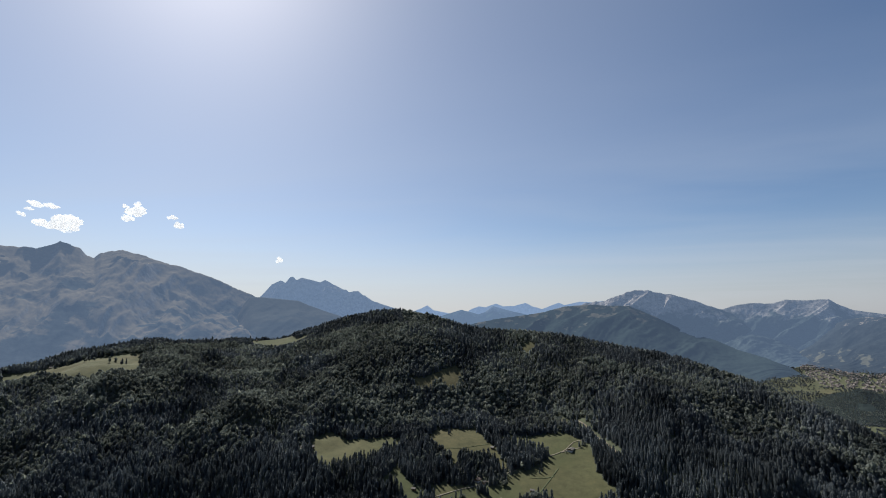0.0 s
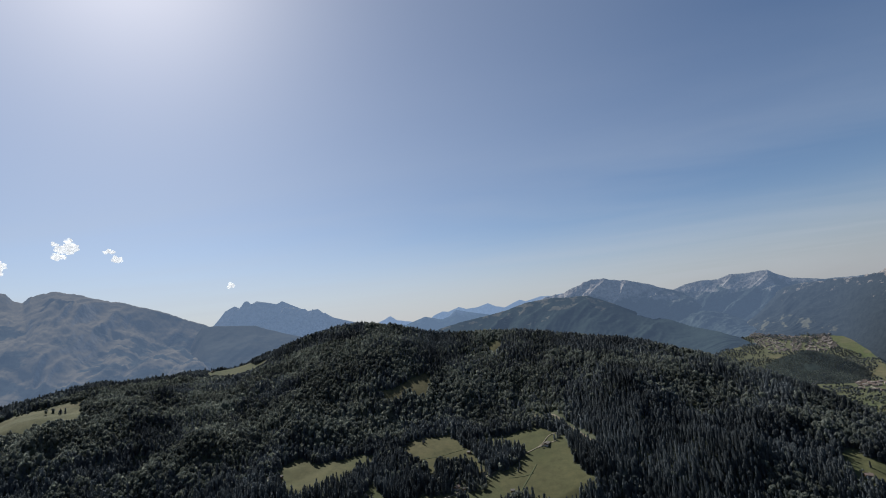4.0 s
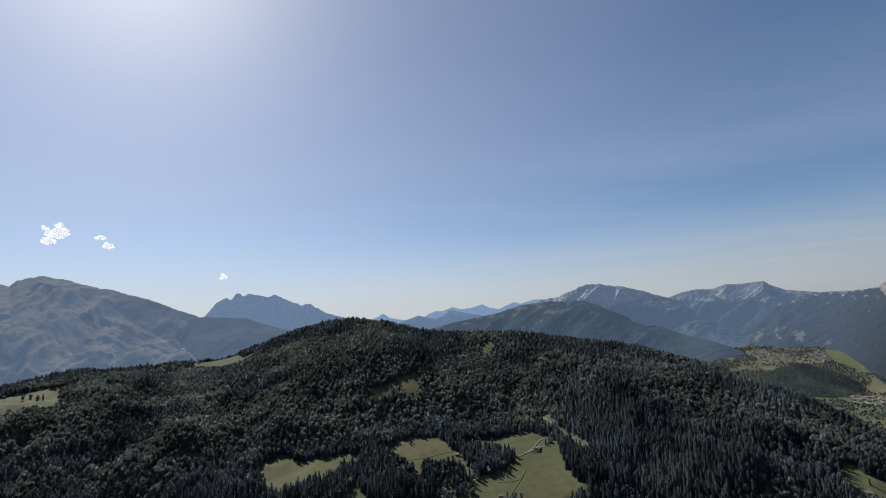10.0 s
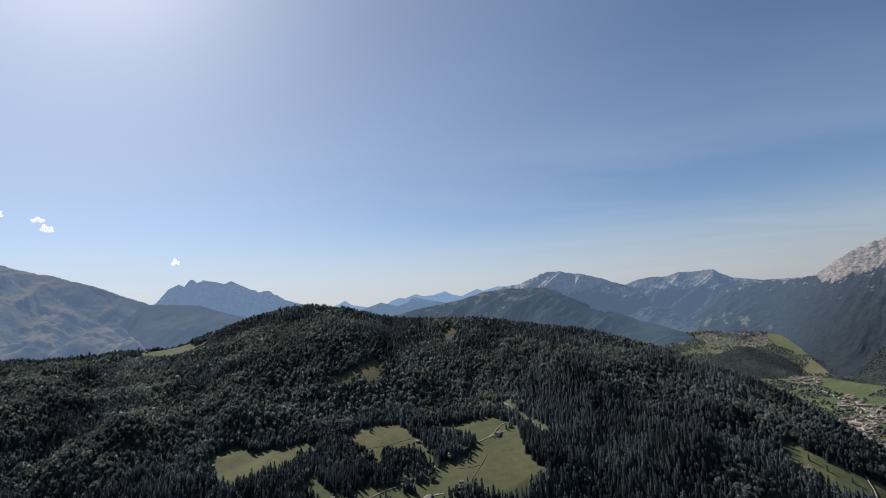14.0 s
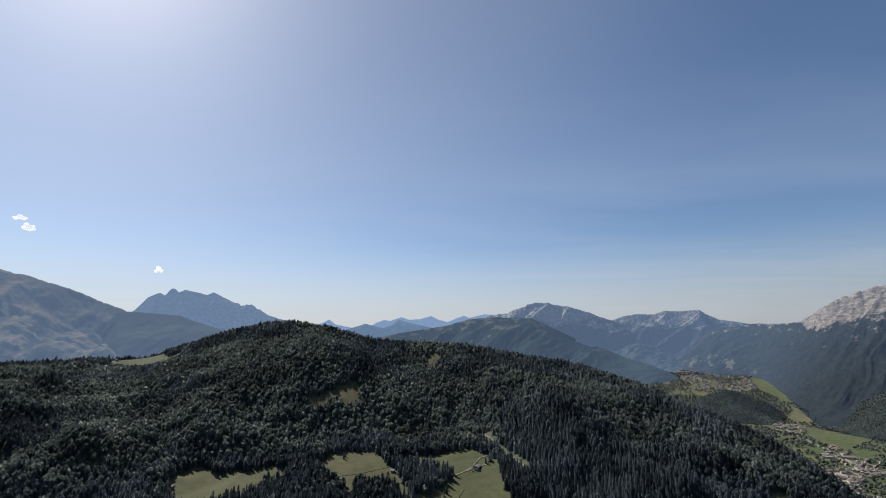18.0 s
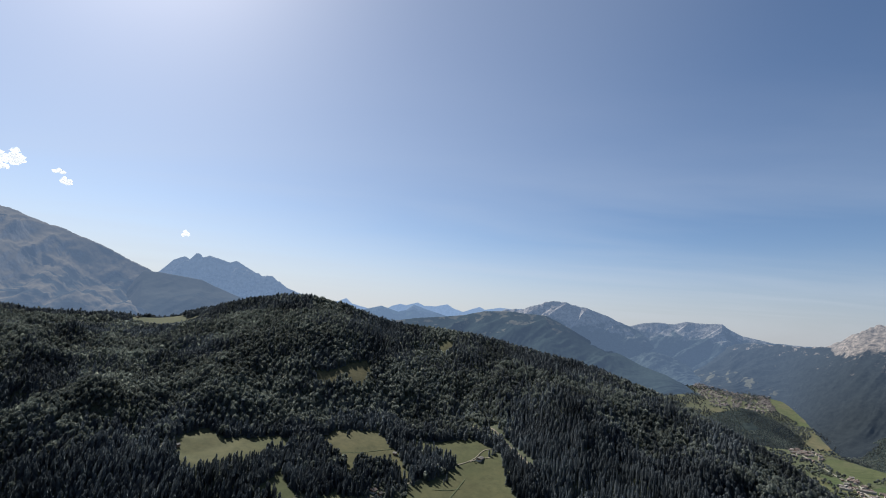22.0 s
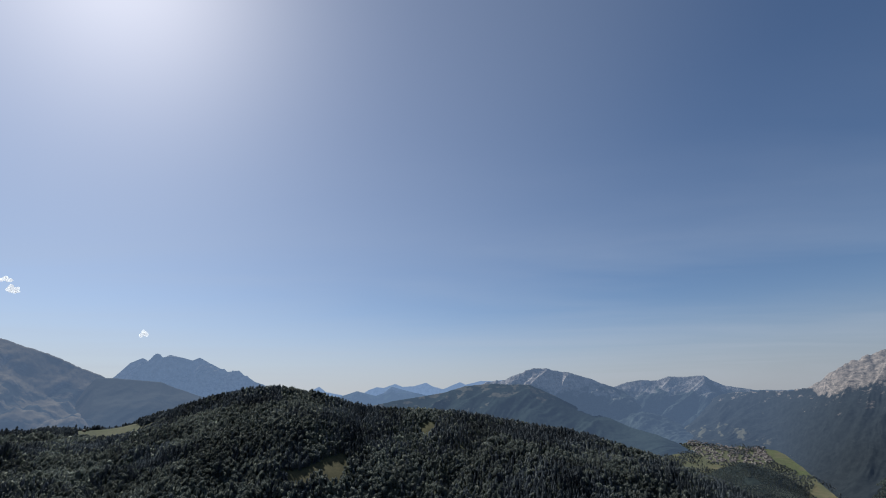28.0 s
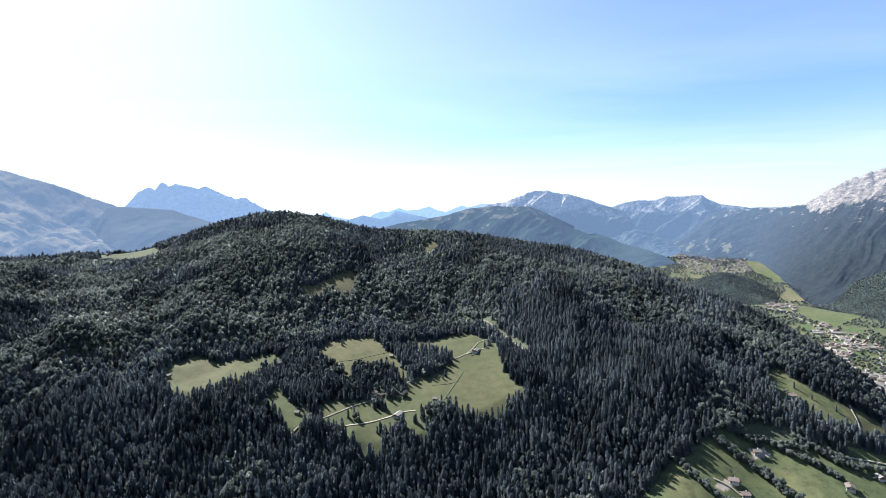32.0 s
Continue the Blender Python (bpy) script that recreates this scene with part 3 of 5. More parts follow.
WOODS = [
    [(-527, 649), (-434, 646), (-362, 656), (-298, 658), (-258, 659), (-222, 673), (-194, 682), (-165, 688), (-132, 683), (-99, 675), (-72, 710), (-63, 736), (-7, 733), (27, 739), (63, 764), (91, 769), (155, 773), (198, 762), (244, 764), (277, 766), (299, 757), (329, 781), (363, 809), (388, 902), (-125, 838), (-555, 802), (-599, 749)],
    [(354, 810), (410, 827), (464, 856), (499, 873), (540, 857), (575, 846), (618, 839), (686, 852), (733, 842), (777, 840), (820, 837), (844, 851), (865, 899), (802, 869), (750, 863), (707, 881), (673, 915), (650, 932), (643, 977), (524, 957), (388, 902)],
]
ROADS = {
    'main': (6.5, [(-118, 619), (-64, 639), (-20, 652), (26, 659), (97, 665), (176, 665), (277, 659), (364, 667), (466, 669), (526, 661), (568, 652), (608, 639), (675, 650)]),
    'lane1': (2.6, [(177, 688), (198, 704), (230, 713), (299, 716), (366, 727), (447, 741), (525, 749), (607, 747), (675, 746), (744, 745)]),
    'lane2': (2.6, [(434, 792), (453, 782), (470, 766), (515, 747)]),
    'lane3': (2.6, [(163, 719), (197, 720), (220, 711)]),
    'lane4': (2.6, [(430, 737), (434, 727), (424, 713)]),
    'm1': (2.6, [(-222, 872), (-197, 908), (-144, 956), (-105, 984), (-52, 1029), (-15, 1056)]),
    'm2': (2.6, [(-160, 900), (-97, 921), (-46, 945), (-20, 947)]),
    'm3': (2.6, [(59, 1115), (97, 1140), (124, 1179), (149, 1186)]),
    'm4': (2.6, [(90, 1131), (110, 1143), (137, 1149)]),
    'trk': (3.6, [(148, 1284), (173, 1226), (197, 1154), (214, 1096)]),
    'trk2': (2.4, [(94, 1317), (114, 1277), (148, 1284)]),
    'r1': (2.6, [(785, 937), (767, 901), (744, 871)]),
    'lane5': (2.6, [(664, 823), (735, 818), (792, 808), (817, 791)]),
    'lane6': (2.6, [(568, 652), (599, 679), (594, 693)]),
    'v1': (6, [(931, 903), (1041, 1023), (1166, 1184), (1326, 1405), (1440, 1520), (1540, 1650), (1470, 1690), (1570, 1860), (1560, 1920), (1640, 2140), (1700, 2350), (1660, 2440)]),
    'v2': (5, [(1187, 1148), (1286, 1308), (1432, 1518)]),
    'v3': (5, [(1494, 1837), (1490, 1723), (1410, 1548)]),
    'g1': (3.5, [(-73, 715), (-7, 715), (60, 714), (104, 723), (149, 736), (203, 742)]),
    'g2': (1.8, [(32, 972), (47, 1004), (64, 1039), (77, 1066)]),
    'g3': (1.6, [(11, 1025), (40, 1025), (66, 1034)]),
    'g4': (1.6, [(-190, 1121), (-154, 1132), (-112, 1155), (-84, 1167)]),
    'lane7': (2.4, [(177, 688), (166, 696), (165, 710)]),
    'lane8': (2.4, [(291, 713), (294, 698), (304, 688)]),
    'lane9': (2.4, [(455, 674), (467, 682), (468, 697)]),
    'lane10': (2.4, [(466, 669), (464, 657), (464, 645)]),
    'b1': (5, [(610, 661), (669, 677), (711, 685)]),
}
HEDGES = {
    'h1': (7, [(389, 835), (406, 795), (421, 767), (448, 753)]),
    'h2': (9, [(467, 873), (495, 833), (524, 802), (540, 758)]),
    'h3': (4, [(564, 854), (599, 819), (633, 780), (637, 759)]),
    'h4': (12, [(614, 858), (657, 813), (718, 798), (757, 775)]),
    'h5': (11, [(-235, 630), (-169, 648), (-66, 656), (26, 666), (114, 676), (187, 679), (267, 674), (341, 672), (422, 697), (508, 695), (558, 682)]),
    'h6': (10, [(543, 662), (623, 686), (735, 709)]),
    'h7': (2.5, [(278, 754), (287, 730), (298, 708)]),
    'h8': (10, [(-496, 628), (-436, 629), (-365, 637)]),
    'h9': (7, [(216, 618), (248, 623), (272, 626)]),
    'h10': (6, [(300, 706), (336, 681), (371, 683)]),
    'h11': (6, [(444, 728), (429, 713), (436, 705)]),
    'h12': (9, [(-82, 717), (-66, 693), (-67, 666)]),
    'h13': (8, [(791, 871), (814, 843), (828, 811)]),
    'h14': (7, [(521, 863), (578, 851), (617, 837)]),
    'c1': (2, [(412, 674), (457, 675), (498, 669), (533, 665)]),
    'c2': (1.5, [(429, 685), (474, 683), (526, 672)]),
    'h15': (5, [(597, 627), (544, 623), (514, 635)]),
}
HOUSES = {
    'blue': [(-1, 641)],
    'chalet': [(-286, 637), (-258, 634), (-50, 625), (49, 648), (120, 641), (289, 693), (464, 790), (469, 771), (536, 838), (629, 769), (670, 741), (701, 737), (289, 648), (281, 637), (317, 638), (309, 643), (344, 648), (357, 657), (409, 653), (385, 637), (458, 649), (476, 648), (536, 633), (560, 642), (517, 639), (516, 625), (611, 643), (631, 644), (626, 630), (658, 646), (633, 626), (600, 629), (579, 634), (546, 650), (739, 735), (911, 934), (912, 915), (-101, 1003), (680, 942), (696, 790), (535, 622), (558, 623), (578, 620), (599, 616), (583, 648), (639, 640), (333, 629), (303, 629), (299, 654)],
    'grey': [(164, 654), (152, 710), (420, 740), (644, 742), (384, 649), (373, 653), (599, 648), (-52, 938), (113, 1140)],
    'hut': [(200, 720), (319, 711), (331, 713), (345, 713), (-430, 664), (-320, 644), (-489, 1006), (-512, 998), (-226, 924), (-87, 998), (-76, 1145), (16, 974), (-1345, 1690), (-1160, 1865), (-1525, 1259)],
    'red': [(389, 734), (255, 657)],
    'white': [(237, 666)],
}
# single clumps: kind, number, spread, and where
CLUMPS = [
    ('b', 6, 16, (-1330, 1310)),
    ('b', 4, 12, (-1420, 1290)),
    ('s', 4, 14, (-1270, 1270)),
    ('s', 8, 7, (-90, 964)),
    ('s', 3, 5, (-77, 958)),
    ('s', 3, 3, (-21, 915)),
    ('s', 4, 6, (-53, 893)),
    ('s', 3, 5, (-79, 897)),
    ('s', 9, 9, (-153, 1008)),
    ('s', 5, 6, (-169, 1022)),
    ('b', 4, 4, (-41, 992)),
    ('b', 5, 6, (-127, 928)),
    ('s', 2, 2, (40, 1054)),
    ('s', 1, 0, (-193, 1211)),
    ('b', 3, 7, (223, 627)),
    ('b', 3, 8, (237, 633)),
    ('b', 2, 6, (239, 622)),
    ('b', 3, 5, (254, 634)),
    ('b', 3, 5, (267, 636)),
    ('b', 2, 4, (277, 638)),
    ('b', 3, 5, (80, 620)),
    ('b', 3, 5, (97, 620)),
    ('b', 4, 7, (207, 693)),
    ('b', 4, 8, (514, 630)),
    ('b', 3, 6, (531, 638)),
    ('b', 4, 6, (167, 701)),
]
BARE = [
    [(837, 846), (898, 872), (817, 791), (814, 805)],
    [(462, 666), (472, 667), (486, 642), (462, 639)],
    [(351, 650), (384, 657), (409, 644), (395, 636), (357, 638)],
    [(395, 671), (424, 669), (407, 639), (371, 641)],
    [(290, 711), (305, 713), (307, 687), (283, 684), (281, 694)],
    [(145, 723), (157, 725), (161, 701), (146, 700)],
    [(155, 663), (179, 664), (175, 645), (156, 648)],
    [(37, 657), (45, 656), (56, 639), (42, 640)],
    [(113, 646), (121, 647), (130, 633), (115, 633)],
    [(527, 844), (554, 846), (558, 834), (525, 828)],
    [(282, 649), (317, 657), (325, 638), (288, 627)],
    [(529, 644), (593, 651), (675, 650), (642, 617), (523, 616)],
    [(564, 694), (588, 697), (590, 686), (567, 676), (557, 679)],
    [(591, 696), (617, 699), (589, 676), (580, 679)],
    [(604, 664), (640, 675), (719, 693), (700, 674), (636, 661)],
    [(-366, 650), (-319, 656), (-253, 648), (-246, 631), (-311, 640)],
    [(429, 782), (460, 795), (469, 788), (440, 774)],
    [(379, 726), (438, 751), (441, 739)],
    [(-27, 636), (14, 644), (11, 632), (-19, 628)],
    [(185, 671), (226, 674), (226, 662), (190, 661)],
    [(1217, 1307), (1286, 1326), (1208, 1203), (1152, 1202)],
    [(894, 990), (1187, 1148), (1031, 996), (888, 924)],
    [(883, 904), (1019, 984), (871, 845), (851, 852)],
]


_az = np.concatenate([np.linspace(-180, -63, 60)[:-1], np.linspace(-63, 57, 700), np.linspace(57, 180, 62)[1:]])
_r = np.concatenate([[0.5], np.linspace(30, 540, 30), np.linspace(544, 1430, 170)[1:], np.linspace(1430, 2250, 90)[1:], np.geomspace(2250, 4800, 110)[1:], np.geomspace(4800, 9000, 20)[1:]])
_A, _R = np.meshgrid(_az, _r)
_X, _Y = flat(_A, _R)
ground = sheet("ground", _X, _Y, ground_height(_X, _Y), GROUND)
_g, _d, _b = covers(_X, _Y)
mask(ground.data, "grass", _g)
mask(ground.data, "dry", _d)
mask(ground.data, "bare", _b)
mask(ground.data, "hillside_grass", ((_R > 760) & (_A < 14)).astype(float))
mask(ground.data, "far_fields", np.clip((_R - 2500) / 500, 0, 1) * np.clip(1.3 * parcel(_X, _Y, 150, 90, 0.7, 63), 0, 1))
tagged(ground, "alpine valley floor and hillside with mown green meadows", "ground", kind="structure")


# ---- far mountains ----
RANGES = {}


def foot_range(A, foot):
    """The range of a mountain's foot at a bearing: one number, or pairs of bearing and range."""
    if not isinstance(foot, list):
        return np.full(np.shape(A), float(foot))
    grid = np.linspace(-90, 90, 1801)
    line = np.interp(grid, [f[0] for f in foot], [f[1] for f in foot])
    return np.interp(A, grid, np.convolve(np.pad(line, 10, mode="edge"), np.hanning(23)[1:-1] / np.hanning(23).sum(), "valid"))


def range_height(A, R, crest, far, foot, foot_z, jag, spur, grain, seed, steep, octaves=6):
    top, near, low = foot_range(A, far), foot_range(A, foot), foot_range(A, foot_z)
    el = np.interp(A, [c[0] for c in crest], [c[1] for c in crest]) + 0.1 * np.clip((top - 4200) / 250, 0, 1)
    T = EYE_Z + top * np.tan(np.radians(el))
    u = np.clip((top - R) / (top - near), 0, 1)
    rough = jag * fbm(A, u * (top - near) / (top * 0.026), 0.5, seed, 5, 0.62)
    x, y = flat(A, R)
    z = low + (T - low) * (1 - u) ** steep
    w = np.clip(u * 5, 0, 1) * np.clip((1 - u) * 3, 0, 1)
    warp = 0.5 * fbm(x, y, 500 * grain, seed + 20, 3)
    w = w * np.clip((T - low) / 380, 0.1, 1)
    z = z + w * spur * (fbm(A * 4400 / 57.3 + u * 700 + 300 * grain * warp, u * 420, 420 * grain, seed + 7, octaves, 0.46, True) - 0.2)
    z = z + w * spur * 0.16 * fbm(x, y, 130 * grain, seed + 13, 5, 0.55)
    return np.where(R > top, T + rough - 0.55 * np.clip(R - top, 0, None), z + rough * (1 - u) ** 5)


def mountain(label, crest, far, foot, foot_z, back, material, jag=6.0, spur=60.0, grain=1.0, seed=1, steep=1.3, step=0.1, rows=90, octaves=6):
    """A range with its crest at the given bearings and heights above eye level (degrees), far metres off, and its foot nearer."""
    form = (crest, far, foot, foot_z, jag, spur, grain, seed, steep, octaves)
    RANGES[label] = form
    A, U = np.meshgrid(np.arange(crest[0][0], crest[-1][0], step), np.concatenate([np.linspace(0, 1, rows), 1 + np.linspace(0.02, 1, 10) ** 1.3]))
    near, top = foot_range(A, foot), foot_range(A, far)
    R = np.where(U <= 1, near + (top - near) * U, top + (U - 1) * back)
    x, y = flat(A, R)
    return tagged(sheet("mountain", x, y, range_height(A, R, *form), material), label, "mountain", kind="structure")


# bluish haze light that the mountain materials emit, scaled for each range
HAZE_GLOW = (0.188, 0.260, 0.384)
M_LEFT = mountain_material("alp_slopes", (0.088, 0.073, 0.052), (0.105, 0.096, 0.085), (0.022, 0.025, 0.025), 560.0, 0.72, HAZE_GLOW, 0.285, 0.006, 15.0, 0.004, contrast=0.75)
# shoulder in shade: dark wood, with shadow put into the turf and rock colours
M_SHADE = mountain_material("dark_shoulder", (0.032, 0.033, 0.03), (0.045, 0.043, 0.04), (0.018, 0.021, 0.022), 520.0, 0.6, HAZE_GLOW, 0.26, 0.006, 8.0, 0.005, contrast=0.5)
M_PEAK = mountain_material("far_peak", (0.10, 0.096, 0.086), (0.19, 0.185, 0.18), (0.03, 0.036, 0.034), 480.0, 0.80, HAZE_GLOW, 0.42, 0.006, 5.0, contrast=0.6)
M_MID = mountain_material("pasture_mound", (0.062, 0.058, 0.045), (0.12, 0.11, 0.09), (0.016, 0.022, 0.02), 690.0, 0.3, HAZE_GLOW, 0.17, 0.014, 26.0, 0.009, contrast=0.5)
M_LIME = mountain_material("limestone_massif", (0.05, 0.053, 0.046), (0.20, 0.176, 0.158), (0.024, 0.03, 0.028), 580.0, 0.93, HAZE_GLOW, 0.28, 0.014, 9.0, 0.008, contrast=1.1)
M_TABLE = mountain_material("limestone_plateau", (0.05, 0.053, 0.046), (0.17, 0.153, 0.14), (0.024, 0.03, 0.028), 565.0, 0.90, HAZE_GLOW, 0.30, 0.014, 9.0, 0.008, contrast=1.1)
M_FAR = mountain_material("farthest_range", (0.14, 0.14, 0.13), (0.26, 0.26, 0.26), (0.05, 0.06, 0.06), 430.0, 0.8, HAZE_GLOW, 0.62, contrast=0.4)
M_ROCK = mountain_material("limestone_ridge", (0.066, 0.062, 0.044), (0.15, 0.13, 0.113), (0.014, 0.016, 0.016), 528.0, 1.02, HAZE_GLOW, 0.155, 0.05, 11.0, 0.012, 250.0, True, 0.6, 200.0)
M_WOOD = mountain_material("wooded_hill", (0.05, 0.065, 0.04), (0.2, 0.2, 0.18), (0.022, 0.027, 0.022), 1200.0, 0.3, HAZE_GLOW, 0.035)

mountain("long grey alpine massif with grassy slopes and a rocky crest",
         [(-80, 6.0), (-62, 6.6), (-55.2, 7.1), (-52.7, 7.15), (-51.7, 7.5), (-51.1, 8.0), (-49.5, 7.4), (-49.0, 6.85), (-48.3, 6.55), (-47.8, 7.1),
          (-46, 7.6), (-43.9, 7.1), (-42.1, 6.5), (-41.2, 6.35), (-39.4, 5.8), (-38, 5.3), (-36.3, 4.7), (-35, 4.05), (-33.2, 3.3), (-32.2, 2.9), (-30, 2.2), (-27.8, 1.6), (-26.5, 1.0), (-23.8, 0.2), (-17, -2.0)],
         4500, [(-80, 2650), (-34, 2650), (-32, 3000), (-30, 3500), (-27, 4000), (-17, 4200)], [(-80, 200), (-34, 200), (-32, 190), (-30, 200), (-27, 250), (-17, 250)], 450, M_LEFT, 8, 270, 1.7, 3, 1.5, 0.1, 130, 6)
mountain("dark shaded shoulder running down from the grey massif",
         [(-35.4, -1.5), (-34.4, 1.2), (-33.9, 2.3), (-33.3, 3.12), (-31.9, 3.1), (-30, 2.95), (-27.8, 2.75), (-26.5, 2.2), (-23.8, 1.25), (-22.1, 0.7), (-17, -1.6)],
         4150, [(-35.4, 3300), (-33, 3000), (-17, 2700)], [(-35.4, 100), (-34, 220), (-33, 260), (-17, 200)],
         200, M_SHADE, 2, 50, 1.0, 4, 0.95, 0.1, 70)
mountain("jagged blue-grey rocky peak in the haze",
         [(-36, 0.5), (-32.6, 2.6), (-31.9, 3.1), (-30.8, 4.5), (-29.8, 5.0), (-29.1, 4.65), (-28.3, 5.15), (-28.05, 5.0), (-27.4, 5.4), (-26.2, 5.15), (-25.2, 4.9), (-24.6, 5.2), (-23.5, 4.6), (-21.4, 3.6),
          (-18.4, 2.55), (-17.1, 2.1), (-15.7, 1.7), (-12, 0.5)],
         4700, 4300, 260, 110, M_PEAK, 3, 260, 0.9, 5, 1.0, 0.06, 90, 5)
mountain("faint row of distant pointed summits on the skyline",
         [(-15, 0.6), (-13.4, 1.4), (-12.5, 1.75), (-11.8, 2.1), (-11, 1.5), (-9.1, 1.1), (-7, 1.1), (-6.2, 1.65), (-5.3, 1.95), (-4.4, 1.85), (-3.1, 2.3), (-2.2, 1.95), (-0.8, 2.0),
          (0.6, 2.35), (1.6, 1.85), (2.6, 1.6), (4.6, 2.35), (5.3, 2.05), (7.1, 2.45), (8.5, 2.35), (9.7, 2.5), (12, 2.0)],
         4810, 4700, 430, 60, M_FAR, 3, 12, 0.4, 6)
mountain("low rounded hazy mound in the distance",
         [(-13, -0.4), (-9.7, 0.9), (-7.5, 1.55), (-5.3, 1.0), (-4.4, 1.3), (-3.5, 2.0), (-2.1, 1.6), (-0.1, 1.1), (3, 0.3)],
         4760, 4600, 400, 50, mountain_material("hazy_mound", (0.1, 0.12, 0.07), (0.2, 0.2, 0.2), (0.03, 0.045, 0.03), 590.0, 0.7, HAZE_GLOW, 0.46, contrast=0.4), 2, 20, 0.5, 8)
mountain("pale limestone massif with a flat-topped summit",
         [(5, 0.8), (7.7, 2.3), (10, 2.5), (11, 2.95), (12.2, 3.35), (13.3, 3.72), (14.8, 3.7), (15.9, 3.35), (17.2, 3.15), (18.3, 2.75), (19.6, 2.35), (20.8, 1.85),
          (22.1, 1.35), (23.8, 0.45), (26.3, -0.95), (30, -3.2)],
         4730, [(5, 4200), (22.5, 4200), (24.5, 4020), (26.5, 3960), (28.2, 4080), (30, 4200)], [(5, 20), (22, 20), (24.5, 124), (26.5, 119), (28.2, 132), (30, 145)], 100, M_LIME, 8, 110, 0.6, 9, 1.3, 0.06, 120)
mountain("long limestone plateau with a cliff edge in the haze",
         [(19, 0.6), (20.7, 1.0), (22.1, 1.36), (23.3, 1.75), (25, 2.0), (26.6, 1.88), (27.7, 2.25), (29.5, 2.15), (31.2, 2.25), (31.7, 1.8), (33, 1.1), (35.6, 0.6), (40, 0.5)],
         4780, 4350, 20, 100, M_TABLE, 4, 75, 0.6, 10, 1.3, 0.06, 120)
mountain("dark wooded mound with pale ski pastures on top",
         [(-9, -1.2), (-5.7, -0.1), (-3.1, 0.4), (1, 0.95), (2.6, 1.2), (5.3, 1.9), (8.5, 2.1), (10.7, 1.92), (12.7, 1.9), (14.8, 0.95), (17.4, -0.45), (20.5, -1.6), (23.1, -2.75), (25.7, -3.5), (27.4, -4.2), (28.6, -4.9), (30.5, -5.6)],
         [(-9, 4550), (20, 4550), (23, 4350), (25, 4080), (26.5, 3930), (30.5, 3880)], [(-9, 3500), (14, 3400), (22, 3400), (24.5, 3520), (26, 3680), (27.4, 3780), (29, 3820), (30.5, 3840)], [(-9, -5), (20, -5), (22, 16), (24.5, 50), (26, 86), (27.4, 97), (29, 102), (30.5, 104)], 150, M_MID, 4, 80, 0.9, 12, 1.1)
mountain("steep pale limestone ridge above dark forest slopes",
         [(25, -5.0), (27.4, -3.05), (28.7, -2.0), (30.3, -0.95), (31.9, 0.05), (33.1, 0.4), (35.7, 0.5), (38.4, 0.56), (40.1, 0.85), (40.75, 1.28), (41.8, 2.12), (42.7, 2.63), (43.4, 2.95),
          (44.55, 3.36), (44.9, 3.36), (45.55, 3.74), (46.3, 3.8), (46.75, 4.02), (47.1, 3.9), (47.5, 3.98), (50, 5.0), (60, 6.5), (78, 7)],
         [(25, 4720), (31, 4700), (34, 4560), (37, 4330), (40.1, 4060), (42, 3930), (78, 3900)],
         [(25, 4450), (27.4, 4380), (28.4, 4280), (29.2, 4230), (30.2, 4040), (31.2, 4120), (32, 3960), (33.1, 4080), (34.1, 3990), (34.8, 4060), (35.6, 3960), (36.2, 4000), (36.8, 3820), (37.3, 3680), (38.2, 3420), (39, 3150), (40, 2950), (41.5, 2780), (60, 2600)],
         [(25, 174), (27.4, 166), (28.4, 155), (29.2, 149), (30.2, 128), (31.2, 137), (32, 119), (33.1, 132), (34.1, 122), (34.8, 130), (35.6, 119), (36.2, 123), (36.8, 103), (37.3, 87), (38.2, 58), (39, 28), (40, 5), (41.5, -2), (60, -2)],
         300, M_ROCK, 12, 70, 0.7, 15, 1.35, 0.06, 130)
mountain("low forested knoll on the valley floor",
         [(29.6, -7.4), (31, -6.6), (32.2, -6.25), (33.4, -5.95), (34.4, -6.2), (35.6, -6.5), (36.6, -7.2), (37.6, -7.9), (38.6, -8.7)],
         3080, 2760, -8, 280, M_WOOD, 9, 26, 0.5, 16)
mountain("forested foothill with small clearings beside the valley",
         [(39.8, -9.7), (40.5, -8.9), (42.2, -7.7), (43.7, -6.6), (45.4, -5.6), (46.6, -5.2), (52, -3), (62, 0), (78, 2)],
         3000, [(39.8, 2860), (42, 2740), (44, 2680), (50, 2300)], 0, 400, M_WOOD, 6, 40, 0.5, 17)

# ---- forest ----
def spruce_shape(tiers, arms, rng):
    """A spruce one metre tall: whorls of drooping boughs with gaps between them."""
    verts, tris = [], []
    for k in range(tiers):
        low = 0.05 + 0.87 * k / tiers
        high = min(1.0, low + (1.75 if k < tiers - 1 else 1.0) / (tiers + 1.5))
        rad = 0.17 * (1 - low) ** 0.5 + 0.012
        turn = rng.uniform(0, 6.28)
        for a in range(arms):
            q, t, half = rad * rng.uniform(0.75, 1.2), turn + 6.2832 * a / arms + rng.uniform(-0.2, 0.2), 6.2832 / arms * 0.46
            base, dip = len(verts), rng.uniform(0.0, 0.05)
            verts += [(0.0, 0.0, high), (q * 0.8 * math.cos(t - half), q * 0.8 * math.sin(t - half), low + 0.02 - dip),
                      (q * math.cos(t), q * math.sin(t), low - dip), (q * 0.8 * math.cos(t + half), q * 0.8 * math.sin(t + half), low + 0.02 - dip)]
            tris += [(base, base + 1, base + 2), (base, base + 2, base + 3)]
    return np.array(verts), np.array(tris)


